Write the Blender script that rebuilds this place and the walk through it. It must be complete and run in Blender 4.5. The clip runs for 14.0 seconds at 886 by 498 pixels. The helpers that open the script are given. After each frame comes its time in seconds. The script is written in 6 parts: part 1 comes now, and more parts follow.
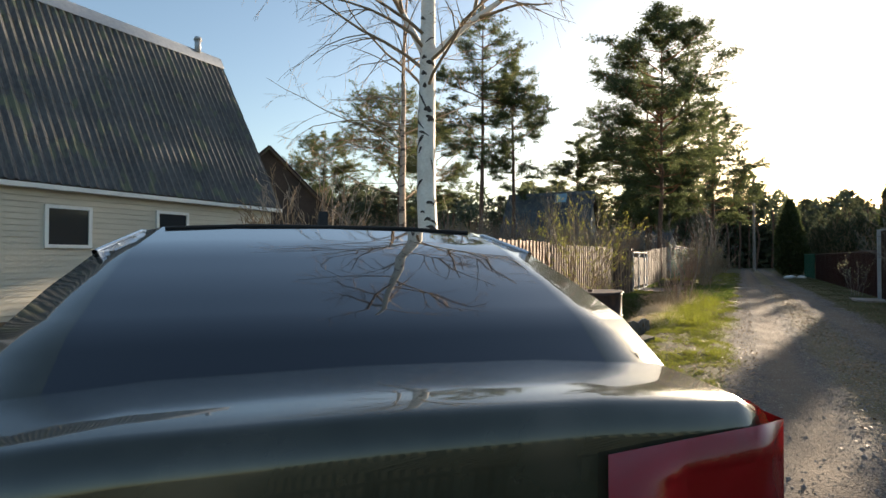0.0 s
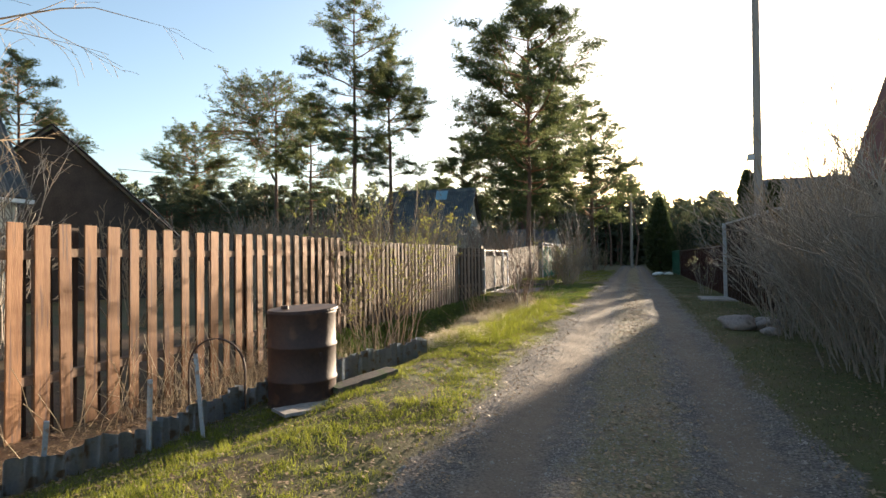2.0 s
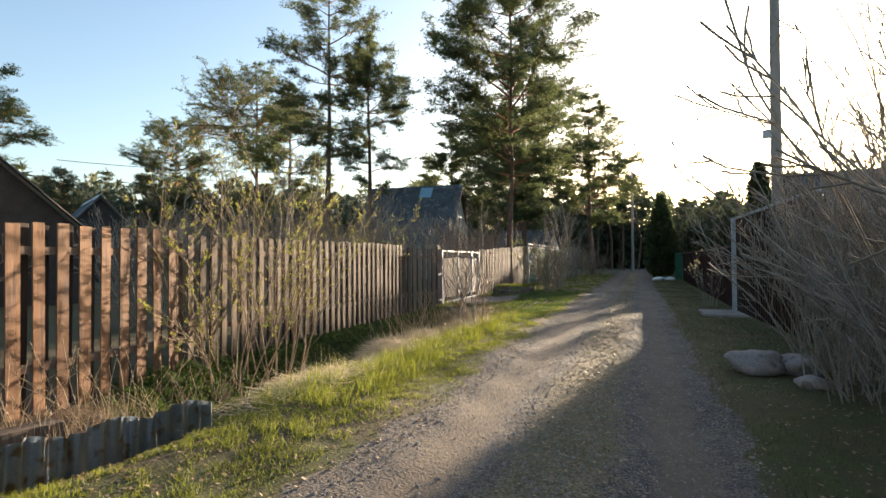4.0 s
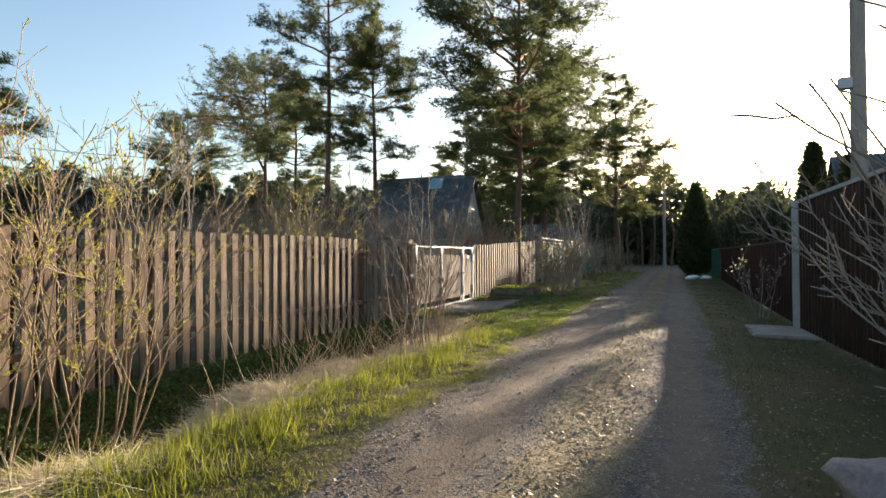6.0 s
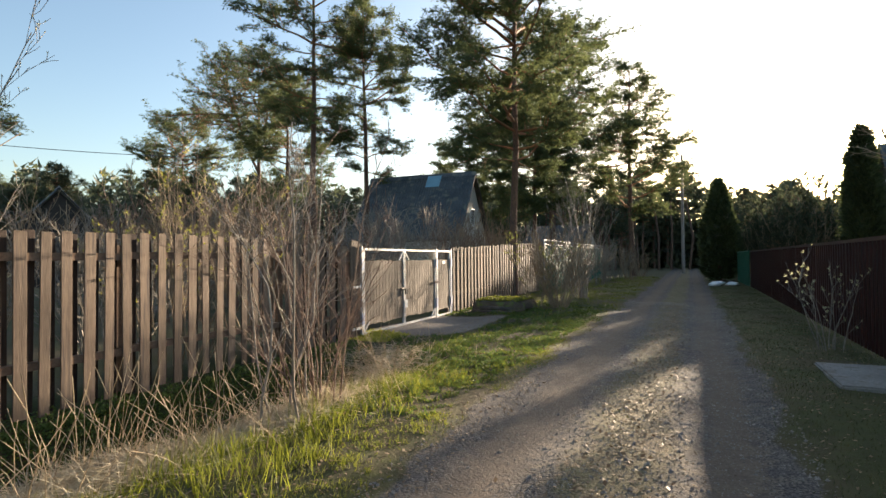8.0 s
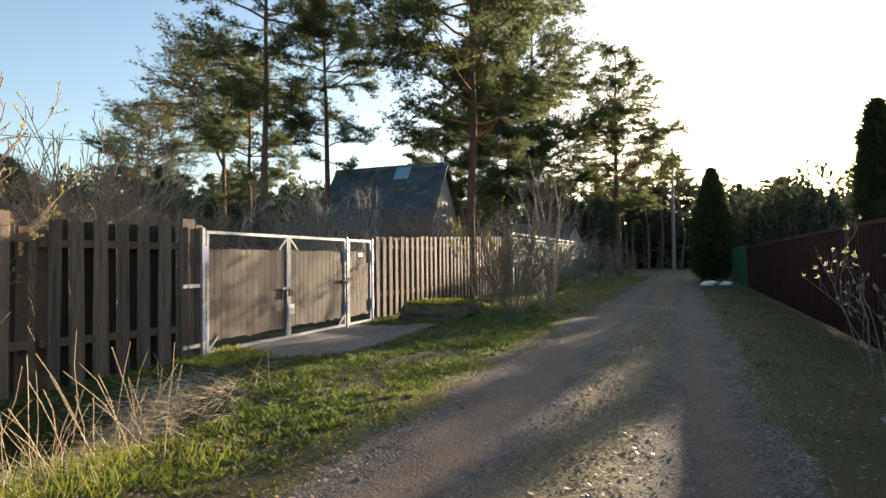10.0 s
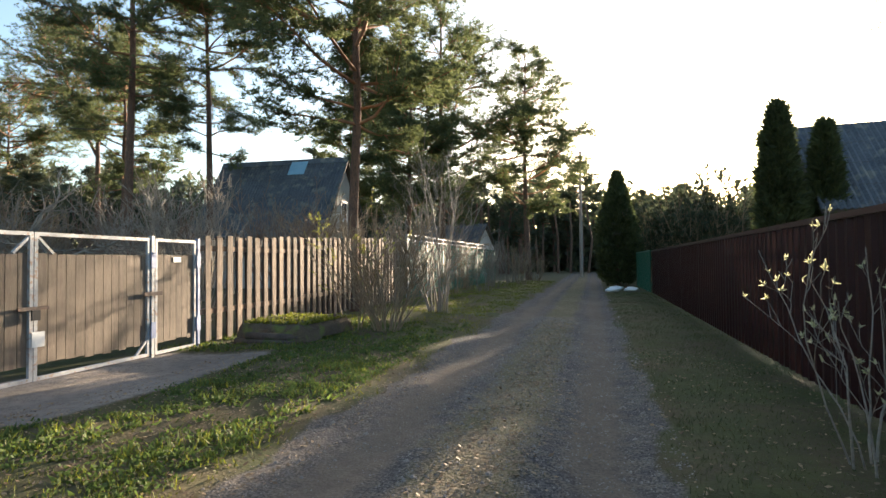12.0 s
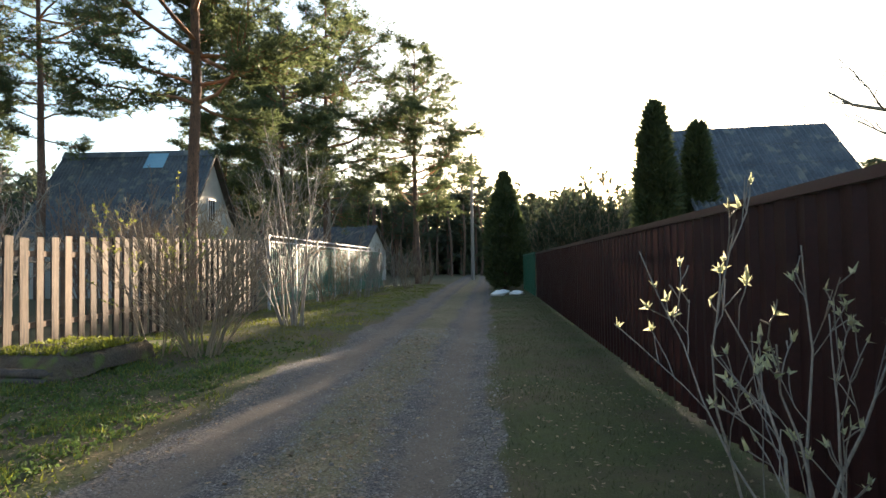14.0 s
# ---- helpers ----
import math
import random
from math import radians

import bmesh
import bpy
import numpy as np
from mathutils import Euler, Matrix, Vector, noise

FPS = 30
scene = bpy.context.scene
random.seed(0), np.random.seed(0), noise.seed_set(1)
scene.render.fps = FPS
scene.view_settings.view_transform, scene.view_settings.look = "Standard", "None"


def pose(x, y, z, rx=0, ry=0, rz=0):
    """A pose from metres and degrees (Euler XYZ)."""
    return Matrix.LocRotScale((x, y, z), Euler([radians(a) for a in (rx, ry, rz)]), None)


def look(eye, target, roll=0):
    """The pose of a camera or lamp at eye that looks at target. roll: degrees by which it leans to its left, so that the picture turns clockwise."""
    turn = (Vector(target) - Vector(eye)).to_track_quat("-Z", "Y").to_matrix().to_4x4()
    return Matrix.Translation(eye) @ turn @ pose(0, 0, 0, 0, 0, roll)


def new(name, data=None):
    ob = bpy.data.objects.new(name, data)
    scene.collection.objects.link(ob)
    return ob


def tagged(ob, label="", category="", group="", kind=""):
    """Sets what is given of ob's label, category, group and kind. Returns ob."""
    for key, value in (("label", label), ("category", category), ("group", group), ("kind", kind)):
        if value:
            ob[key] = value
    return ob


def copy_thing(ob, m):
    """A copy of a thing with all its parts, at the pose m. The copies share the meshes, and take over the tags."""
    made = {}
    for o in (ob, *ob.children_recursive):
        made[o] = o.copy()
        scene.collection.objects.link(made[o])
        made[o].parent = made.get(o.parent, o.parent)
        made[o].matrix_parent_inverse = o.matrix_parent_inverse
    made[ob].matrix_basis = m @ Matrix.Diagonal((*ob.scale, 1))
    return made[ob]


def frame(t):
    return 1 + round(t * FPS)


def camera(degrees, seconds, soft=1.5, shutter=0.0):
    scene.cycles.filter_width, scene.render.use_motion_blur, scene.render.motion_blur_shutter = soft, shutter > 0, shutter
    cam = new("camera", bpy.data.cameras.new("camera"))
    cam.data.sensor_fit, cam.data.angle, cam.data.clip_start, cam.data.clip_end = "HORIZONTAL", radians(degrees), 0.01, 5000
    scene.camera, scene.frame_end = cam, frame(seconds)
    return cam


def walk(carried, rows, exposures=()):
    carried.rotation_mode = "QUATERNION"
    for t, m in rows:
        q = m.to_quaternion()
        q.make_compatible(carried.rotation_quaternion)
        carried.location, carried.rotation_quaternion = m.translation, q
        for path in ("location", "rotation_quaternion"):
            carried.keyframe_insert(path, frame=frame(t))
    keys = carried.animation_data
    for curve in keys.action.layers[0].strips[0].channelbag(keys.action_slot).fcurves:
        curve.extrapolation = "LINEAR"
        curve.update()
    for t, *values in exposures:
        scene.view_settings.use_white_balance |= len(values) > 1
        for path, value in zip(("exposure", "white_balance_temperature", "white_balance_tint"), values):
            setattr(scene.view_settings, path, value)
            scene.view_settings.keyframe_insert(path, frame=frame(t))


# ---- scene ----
import collections
import itertools

cam = camera(77.8, 14.0)
PATH = [
    (0, (0.106, -0.694, 1.494), (-0.851, 1.062, 1.526), 0.1),
    (0.1, (0.209, -0.514, 1.49), (-0.658, 1.288, 1.538), -0.9),
    (0.5, (0.611, 0.225, 1.459), (-0.101, 2.094, 1.498), -0.7),
    (1, (1.002, 1.262, 1.455), (0.341, 3.149, 1.49), -0.7),
    (1.5, (1.281, 2.292, 1.476), (0.623, 4.18, 1.511), -0.8),
    (2, (1.483, 3.372, 1.472), (0.828, 5.261, 1.505), -0.7),
    (2.5, (1.632, 4.405, 1.468), (0.973, 6.293, 1.504), -0.7),
    (3, (1.805, 5.397, 1.449), (1.142, 7.283, 1.485), -0.6),
    (3.5, (1.967, 6.4, 1.418), (1.298, 8.284, 1.454), -0.7),
    (3.7, (1.993, 6.85, 1.428), (1.326, 8.735, 1.471), -0.5),
    (5.8, (2.186, 10.918, 1.54), (1.416, 12.764, 1.564), -0.4),
    (6, (2.202, 11.338, 1.505), (1.426, 13.181, 1.53), -0.4),
    (6.5, (2.11, 12.286, 1.507), (1.301, 14.115, 1.533), -0.4),
    (7, (2.048, 13.169, 1.53), (1.234, 14.996, 1.556), -0.4),
    (7.2, (2.017, 13.526, 1.562), (1.198, 15.35, 1.593), -0.5),
    (9.3, (1.973, 17.432, 1.351), (1.147, 19.254, 1.392), -0.6),
    (9.5, (2.002, 17.82, 1.319), (1.172, 19.64, 1.359), -0.5),
    (10, (2.115, 18.693, 1.319), (1.312, 20.524, 1.362), -0.6),
    (10.5, (2.118, 19.474, 1.304), (1.322, 21.309, 1.35), -0.6),
    (11, (2.17, 20.147, 1.311), (1.444, 22.01, 1.359), -0.6),
    (11.5, (2.21, 20.77, 1.342), (1.521, 22.647, 1.396), -0.6),
    (12, (2.232, 21.315, 1.377), (1.708, 23.244, 1.427), -0.5),
    (12.5, (2.254, 21.809, 1.39), (1.815, 23.76, 1.452), -0.6),
    (13, (2.281, 22.388, 1.372), (1.885, 24.348, 1.428), -0.7),
    (13.5, (2.4, 22.838, 1.388), (2.108, 24.816, 1.443), -0.7),
    (14, (2.734, 23.262, 1.402), (2.567, 25.254, 1.458), -0.9),
]
walk(cam, [(t, look(eye, target, roll)) for t, eye, target, roll in PATH], exposures=((0, 1.85), (0.4, 2.1), (4, 2.2), (8.5, 2.1), (10, 2.15), (11.5, 2.45), (14, 2.7)))

# ---- light ----
SUN_AZ, SUN_EL = radians(12.5), radians(9.2)
world = bpy.data.worlds.new("sky")
scene.world = world
world.use_nodes = True
wn = world.node_tree.nodes
sky = wn.new("ShaderNodeTexSky")
sky.sky_type, sky.sun_disc, sky.sun_elevation, sky.sun_rotation = "NISHITA", False, SUN_EL, SUN_AZ
sky.air_density, sky.dust_density, sky.ozone_density = 1.0, 1.5, 1.5
world.node_tree.links.new(sky.outputs[0], wn["Background"].inputs[0])
wn["Background"].inputs[1].default_value = 0.078
sun = new("sun", bpy.data.lights.new("sun", "SUN"))
sun.data.energy, sun.data.angle, sun.data.color = 4.4, radians(0.6), (1.0, 0.80, 0.58)
sd = Vector((math.sin(SUN_AZ) * math.cos(SUN_EL), math.cos(SUN_AZ) * math.cos(SUN_EL), math.sin(SUN_EL)))
sun.matrix_world = sd.to_track_quat("Z", "Y").to_matrix().to_4x4()


# ---- materials ----
def surface(name, c1, c2, scale=4.0, rough=0.8, bump=0.3, metal=0.0, stretch=(1, 1, 1), c3=None, spots=14.0, vary=0.0, world_space=False, depth=0.01, coat=0.0):
    """A painted or grown surface: two colours mixed by coarse and fine noise, stains of a third, relief."""
    m = bpy.data.materials.new(name)
    m.use_nodes = True
    nt = m.node_tree
    N, L = nt.nodes, nt.links
    b = N["Principled BSDF"]
    b.inputs["Roughness"].default_value, b.inputs["Metallic"].default_value = rough, metal
    b.inputs["Coat Weight"].default_value = coat
    tc = N.new("ShaderNodeNewGeometry" if world_space else "ShaderNodeTexCoord")
    mp = N.new("ShaderNodeMapping")
    mp.inputs["Scale"].default_value = stretch
    L.new(tc.outputs["Position" if world_space else "Object"], mp.inputs[0])
    src = mp.outputs[0]
    if vary:
        oi = N.new("ShaderNodeObjectInfo")
        ad = N.new("ShaderNodeVectorMath")
        sc = N.new("ShaderNodeMath")
        sc.operation = "MULTIPLY"
        sc.inputs[1].default_value = 40
        L.new(oi.outputs["Random"], sc.inputs[0])
        L.new(mp.outputs[0], ad.inputs[0])
        L.new(sc.outputs[0], ad.inputs[1])
        src = ad.outputs[0]
    n1, n2 = N.new("ShaderNodeTexNoise"), N.new("ShaderNodeTexNoise")
    for n, s_, d in ((n1, scale, 4), (n2, scale * 9, 5)):
        n.inputs["Scale"].default_value, n.inputs["Detail"].default_value = s_, d
        L.new(src, n.inputs["Vector"])
    mx = N.new("ShaderNodeMath")
    mx.operation = "MULTIPLY_ADD"
    mx.inputs[1].default_value = 0.5
    hf = N.new("ShaderNodeMath")
    hf.operation = "MULTIPLY"
    hf.inputs[1].default_value = 0.5
    L.new(n2.outputs[0], hf.inputs[0])
    L.new(n1.outputs[0], mx.inputs[0])
    L.new(hf.outputs[0], mx.inputs[2])
    cr = N.new("ShaderNodeValToRGB")
    cr.color_ramp.elements[0].position, cr.color_ramp.elements[1].position = 0.36, 0.64
    cr.color_ramp.elements[0].color, cr.color_ramp.elements[1].color = (*c1, 1), (*c2, 1)
    L.new(mx.outputs[0], cr.inputs[0])
    col = cr.outputs[0]
    if c3:
        n3 = N.new("ShaderNodeTexNoise")
        n3.inputs["Scale"].default_value = spots
        L.new(src, n3.inputs["Vector"])
        r3 = N.new("ShaderNodeValToRGB")
        r3.color_ramp.elements[0].position, r3.color_ramp.elements[1].position = 0.56, 0.66
        L.new(n3.outputs[0], r3.inputs[0])
        m3 = N.new("ShaderNodeMixRGB")
        m3.inputs[2].default_value = (*c3, 1)
        L.new(r3.outputs[0], m3.inputs[0])
        L.new(col, m3.inputs[1])
        col = m3.outputs[0]
    if vary:
        hs = N.new("ShaderNodeHueSaturation")
        mr = N.new("ShaderNodeMapRange")
        mr.inputs["To Min"].default_value, mr.inputs["To Max"].default_value = 1 - vary, 1 + vary
        L.new(oi.outputs["Random"], mr.inputs[0])
        L.new(mr.outputs[0], hs.inputs["Value"])
        L.new(col, hs.inputs["Color"])
        col = hs.outputs[0]
    L.new(col, b.inputs["Base Color"])
    bp = N.new("ShaderNodeBump")
    bp.inputs["Strength"].default_value, bp.inputs["Distance"].default_value = bump, depth
    L.new(n2.outputs[0], bp.inputs["Height"])
    L.new(bp.outputs[0], b.inputs["Normal"])
    return m


def foliage(name, dark, light, trans=0.35, rough=0.6):
    """Leaves, needles and blades: each island its own shade, light coming through."""
    m = bpy.data.materials.new(name)
    m.use_nodes = True
    N, L = m.node_tree.nodes, m.node_tree.links
    b = N["Principled BSDF"]
    b.inputs["Roughness"].default_value = rough
    g = N.new("ShaderNodeNewGeometry")
    n = N.new("ShaderNodeTexNoise")
    n.inputs["Scale"].default_value = 0.8
    L.new(g.outputs["Position"], n.inputs["Vector"])
    av = N.new("ShaderNodeMath")
    av.operation = "ADD"
    L.new(g.outputs["Random Per Island"], av.inputs[0])
    L.new(n.outputs[0], av.inputs[1])
    r = N.new("ShaderNodeMapRange")
    r.inputs["From Min"].default_value, r.inputs["From Max"].default_value = 0.3, 1.5
    L.new(av.outputs[0], r.inputs[0])
    c = N.new("ShaderNodeMixRGB")
    c.inputs[1].default_value, c.inputs[2].default_value = (*dark, 1), (*light, 1)
    L.new(r.outputs[0], c.inputs[0])
    L.new(c.outputs[0], b.inputs["Base Color"])
    t = N.new("ShaderNodeBsdfTranslucent")
    L.new(c.outputs[0], t.inputs[0])
    mx = N.new("ShaderNodeMixShader")
    mx.inputs[0].default_value = trans
    L.new(b.outputs[0], mx.inputs[1])
    L.new(t.outputs[0], mx.inputs[2])
    L.new(mx.outputs[0], N["Material Output"].inputs[0])
    return m


def plain(name, c, rough=0.5, metal=0.0, coat=0.0, trans=0.0):
    m = bpy.data.materials.new(name)
    m.use_nodes = True
    b = m.node_tree.nodes["Principled BSDF"]
    b.inputs["Base Color"].default_value = (*c, 1)
    b.inputs["Roughness"].default_value, b.inputs["Metallic"].default_value = rough, metal
    b.inputs["Coat Weight"].default_value, b.inputs["Transmission Weight"].default_value = coat, trans
    return m


RED_WOOD = surface("stained boards", (0.165, 0.072, 0.030), (0.28, 0.138, 0.060), 3, 0.75, 0.4, stretch=(6, 6, 0.7), vary=0.22, c3=(0.13, 0.07, 0.045), spots=5)
GREY_WOOD = surface("weathered boards", (0.115, 0.082, 0.060), (0.225, 0.165, 0.118), 3, 0.85, 0.6, stretch=(7, 7, 0.6), vary=0.3, c3=(0.10, 0.075, 0.06), spots=4)
GATE_WOOD = surface("gate boards", (0.105, 0.082, 0.062), (0.185, 0.145, 0.108), 3, 0.85, 0.6, stretch=(7, 7, 0.6), vary=0.15, c3=(0.12, 0.09, 0.07), spots=4)
# back boards: the shade in the fence gaps is put into this dark colour
SHADED_BACK_WOOD = surface("old dark back boards", (0.030, 0.020, 0.016), (0.065, 0.042, 0.030), 3, 0.9, 0.5, stretch=(7, 7, 0.6), vary=0.2)
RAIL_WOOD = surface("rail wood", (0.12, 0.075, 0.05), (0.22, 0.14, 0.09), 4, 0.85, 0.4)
DARK_WOOD = surface("dark old wood", (0.05, 0.04, 0.035), (0.12, 0.095, 0.075), 5, 0.9, 0.6, c3=(0.06, 0.08, 0.03), spots=6)
RUST = surface("rusty steel", (0.026, 0.013, 0.011), (0.052, 0.024, 0.018), 3, 0.65, 0.3, c3=(0.09, 0.042, 0.026), spots=5)
ZINC = surface("old zinc sheet", (0.40, 0.46, 0.54), (0.58, 0.63, 0.69), 5, 0.55, 0.2, metal=0.1, c3=(0.30, 0.24, 0.19), spots=9)
GATE_PAINT = surface("gate frame paint", (0.27, 0.29, 0.32), (0.42, 0.43, 0.44), 8, 0.5, 0.2, c3=(0.30, 0.22, 0.17), spots=20)
BLUE_PAINT = surface("blue hinge paint", (0.12, 0.17, 0.33), (0.19, 0.25, 0.42), 8, 0.5, 0.2)
GREEN_PAINT = surface("green fence paint", (0.03, 0.12, 0.08), (0.05, 0.19, 0.12), 8, 0.5, 0.2)
BROWN_SHEET = surface("brown profiled sheet", (0.035, 0.017, 0.013), (0.05, 0.024, 0.018), 4, 0.4, 0.1, c3=(0.045, 0.03, 0.025), spots=3)
MAROON_SHEET = surface("maroon profiled sheet", (0.04, 0.012, 0.012), (0.055, 0.016, 0.015), 4, 0.45, 0.1)
GREY_STEEL = surface("grey steel", (0.30, 0.32, 0.35), (0.42, 0.44, 0.46), 6, 0.5, 0.2, metal=0.3)
CONCRETE = surface("concrete", (0.20, 0.185, 0.17), (0.33, 0.31, 0.285), 3, 0.9, 0.6, c3=(0.20, 0.17, 0.14), spots=6)
STONE = surface("boulder", (0.20, 0.17, 0.16), (0.34, 0.29, 0.27), 4, 0.85, 0.8, c3=(0.14, 0.12, 0.10), spots=9)
BIRCH = surface("birch bark", (0.62, 0.58, 0.53), (0.80, 0.77, 0.72), 3, 0.7, 0.3, stretch=(1, 1, 1.5), c3=None)
BIRCH_MARK = surface("birch black marks", (0.03, 0.025, 0.022), (0.08, 0.065, 0.055), 12, 0.9, 0.9)
THIN_BARK = surface("young birch bark", (0.28, 0.20, 0.15), (0.56, 0.46, 0.37), 4, 0.8, 0.5, stretch=(1, 1, 2), c3=(0.08, 0.06, 0.05), spots=8)
PINE_BARK = surface("pine bark", (0.10, 0.06, 0.045), (0.20, 0.115, 0.075), 3, 0.95, 1.0, stretch=(4, 4, 1), c3=(0.06, 0.04, 0.035), spots=9, depth=0.03)
PINE_TOP_BARK = surface("upper pine bark", (0.22, 0.10, 0.05), (0.34, 0.17, 0.09), 3, 0.85, 0.6, stretch=(3, 3, 1))
TWIG = surface("bare twigs", (0.20, 0.14, 0.09), (0.36, 0.27, 0.17), 5, 0.8, 0.2)
TWIG_RED = surface("reddish twigs", (0.15, 0.095, 0.07), (0.27, 0.18, 0.13), 5, 0.8, 0.2)
TWIG_GREY = surface("greyish twigs", (0.17, 0.145, 0.12), (0.32, 0.28, 0.23), 5, 0.8, 0.2)
STRAW = foliage("bleached straw", (0.42, 0.34, 0.23), (0.68, 0.59, 0.43), 0.35)
DRY = foliage("dry stalks", (0.30, 0.22, 0.13), (0.52, 0.42, 0.28), 0.3)
NEEDLES = foliage("pine needles", (0.050, 0.073, 0.038), (0.165, 0.19, 0.075), 0.6)
NEEDLES_FAR = foliage("far pine needles", (0.045, 0.062, 0.042), (0.12, 0.135, 0.072), 0.5)
THUJA_LEAF = foliage("thuja sprays", (0.040, 0.055, 0.025), (0.10, 0.12, 0.045), 0.45)
BUDS = foliage("fresh buds", (0.26, 0.28, 0.05), (0.50, 0.48, 0.10), 0.5)
CATKIN = foliage("pale opening leaves", (0.36, 0.38, 0.20), (0.56, 0.55, 0.36), 0.5)
GRASS = foliage("grass blades", (0.070, 0.088, 0.016), (0.26, 0.28, 0.035), 0.5)
GRASS_DULL = foliage("short dull grass", (0.06, 0.075, 0.03), (0.15, 0.15, 0.06), 0.35)
WEED = foliage("weed leaves", (0.050, 0.080, 0.022), (0.13, 0.19, 0.045), 0.4, 0.8)
LITTER = foliage("leaf litter", (0.13, 0.08, 0.045), (0.36, 0.25, 0.14), 0.2)
PEBBLE = surface("pebbles", (0.08, 0.073, 0.068), (0.33, 0.295, 0.26), 8, 0.85, 0.4, world_space=True)
SLATE = surface("grey corrugated roofing", (0.065, 0.067, 0.070), (0.125, 0.125, 0.125), 1.2, 0.9, 0.4, stretch=(1, 1, 0.4), c3=(0.13, 0.14, 0.10), spots=2.5)
SLATE_OLD = surface("bluish corrugated roofing", (0.055, 0.066, 0.078), (0.115, 0.13, 0.145), 1.2, 0.9, 0.4, c3=(0.17, 0.17, 0.15), spots=2)
SIDING = surface("pale wall boards", (0.50, 0.46, 0.38), (0.60, 0.56, 0.47), 2, 0.8, 0.2, stretch=(0.3, 0.3, 5))
PLASTER = surface("off-white wall", (0.38, 0.36, 0.32), (0.48, 0.46, 0.41), 2, 0.85, 0.2)
WHITE = surface("white paint", (0.70, 0.70, 0.69), (0.80, 0.80, 0.78), 6, 0.5, 0.1)
DARK_HOUSE = surface("dark house wall", (0.032, 0.026, 0.024), (0.062, 0.050, 0.044), 2, 0.85, 0.3)
RED_ROOF = surface("dull red roof", (0.16, 0.07, 0.06), (0.24, 0.11, 0.09), 2, 0.7, 0.2)
BLUE_SHEET = surface("light blue metal patch", (0.17, 0.34, 0.45), (0.23, 0.42, 0.54), 3, 0.45, 0.1)
PANE = plain("window glass", (0.03, 0.035, 0.04), 0.06)
CAR_PAINT = surface("dusty dark olive car paint", (0.030, 0.031, 0.019), (0.055, 0.055, 0.036), 2.2, 0.26, 0.03, metal=0.35, coat=1.0, c3=(0.075, 0.070, 0.050), spots=2.0)
CAR_GLASS = plain("tinted car glass", (0.008, 0.010, 0.014), 0.03, 0.0, 1.0)
CHROME = plain("chrome", (0.75, 0.75, 0.76), 0.12, 1.0)
RUBBER = surface("tyre rubber", (0.02, 0.02, 0.02), (0.035, 0.034, 0.033), 10, 0.9, 0.3)
BLACK_PLASTIC = surface("black plastic", (0.012, 0.012, 0.013), (0.02, 0.02, 0.021), 20, 0.8, 0.2)
RED_LAMP = plain("red lamp glass", (0.42, 0.012, 0.015), 0.1, 0.0, 1.0)
CLEAR_LAMP = plain("pale lamp glass", (0.55, 0.55, 0.58), 0.1, 0.2, 1.0)
POLE_WOOD = surface("grey pole", (0.22, 0.19, 0.17), (0.33, 0.29, 0.26), 3, 0.9, 0.4, stretch=(4, 4, 0.5))
WIRE = plain("dark wire", (0.05, 0.05, 0.05), 0.6)


# ---- building helpers ----
def mesh_from(name, V, F, mat, smooth=False):
    me = bpy.data.meshes.new(name)
    V = np.asarray(V, dtype=np.float32).reshape(-1, 3)
    if isinstance(F, np.ndarray):
        k = F.shape[1]
        me.vertices.add(len(V))
        me.vertices.foreach_set("co", V.ravel())
        me.loops.add(F.size)
        me.loops.foreach_set("vertex_index", F.astype(np.int32).ravel())
        me.polygons.add(len(F))
        me.polygons.foreach_set("loop_start", np.arange(0, F.size, k, dtype=np.int32))
        me.update(calc_edges=True)
    else:
        me.from_pydata(V.tolist(), [], F)
    if smooth:
        me.polygons.foreach_set("use_smooth", np.ones(len(me.polygons), dtype=bool))
    me.materials.append(mat)
    return me


def thing(name, at=(0, 0, 0), rz=0.0, label="", category="", group="", kind=""):
    ob = new(name)
    ob.matrix_world = pose(*at, 0, 0, rz)
    return tagged(ob, label, category, group, kind)


def child(name, me, parent, label="", m=None, kind=""):
    ob = new(name, me)
    ob.parent = parent
    if m is not None:
        ob.matrix_basis = m
    return tagged(ob, label, kind=kind)


def part(name, bm, material, parent, label="", smooth=False):
    me = bpy.data.meshes.new(name)
    bm.to_mesh(me)
    bm.free()
    me.materials.append(material)
    if smooth:
        me.polygons.foreach_set("use_smooth", np.ones(len(me.polygons), dtype=bool))
    return child(name, me, parent, label)


def box(bm, x0, x1, y0, y1, z0, z1, m=None):
    vs = [bm.verts.new(Vector(c) if m is None else m @ Vector(c)) for c in itertools.product((x0, x1), (y0, y1), (z0, z1))]
    for f in ((0, 1, 3, 2), (4, 6, 7, 5), (0, 4, 5, 1), (2, 3, 7, 6), (0, 2, 6, 4), (1, 5, 7, 3)):
        bm.faces.new([vs[i] for i in f])
    return vs


def one_box(*a, m=None):
    bm = bmesh.new()
    box(bm, *a, m=m)
    return bm


def prism(bm, outline, y0, y1, m=None):
    """A solid with an outline in x, z between y0 and y1."""
    m = m or Matrix()
    a = [bm.verts.new(m @ Vector((x, y0, z))) for x, z in outline]
    b = [bm.verts.new(m @ Vector((x, y1, z))) for x, z in outline]
    bm.faces.new(a)
    bm.faces.new(b[::-1])
    n = len(a)
    for i in range(n):
        bm.faces.new((a[i], b[i], b[(i + 1) % n], a[(i + 1) % n]))
    return bm


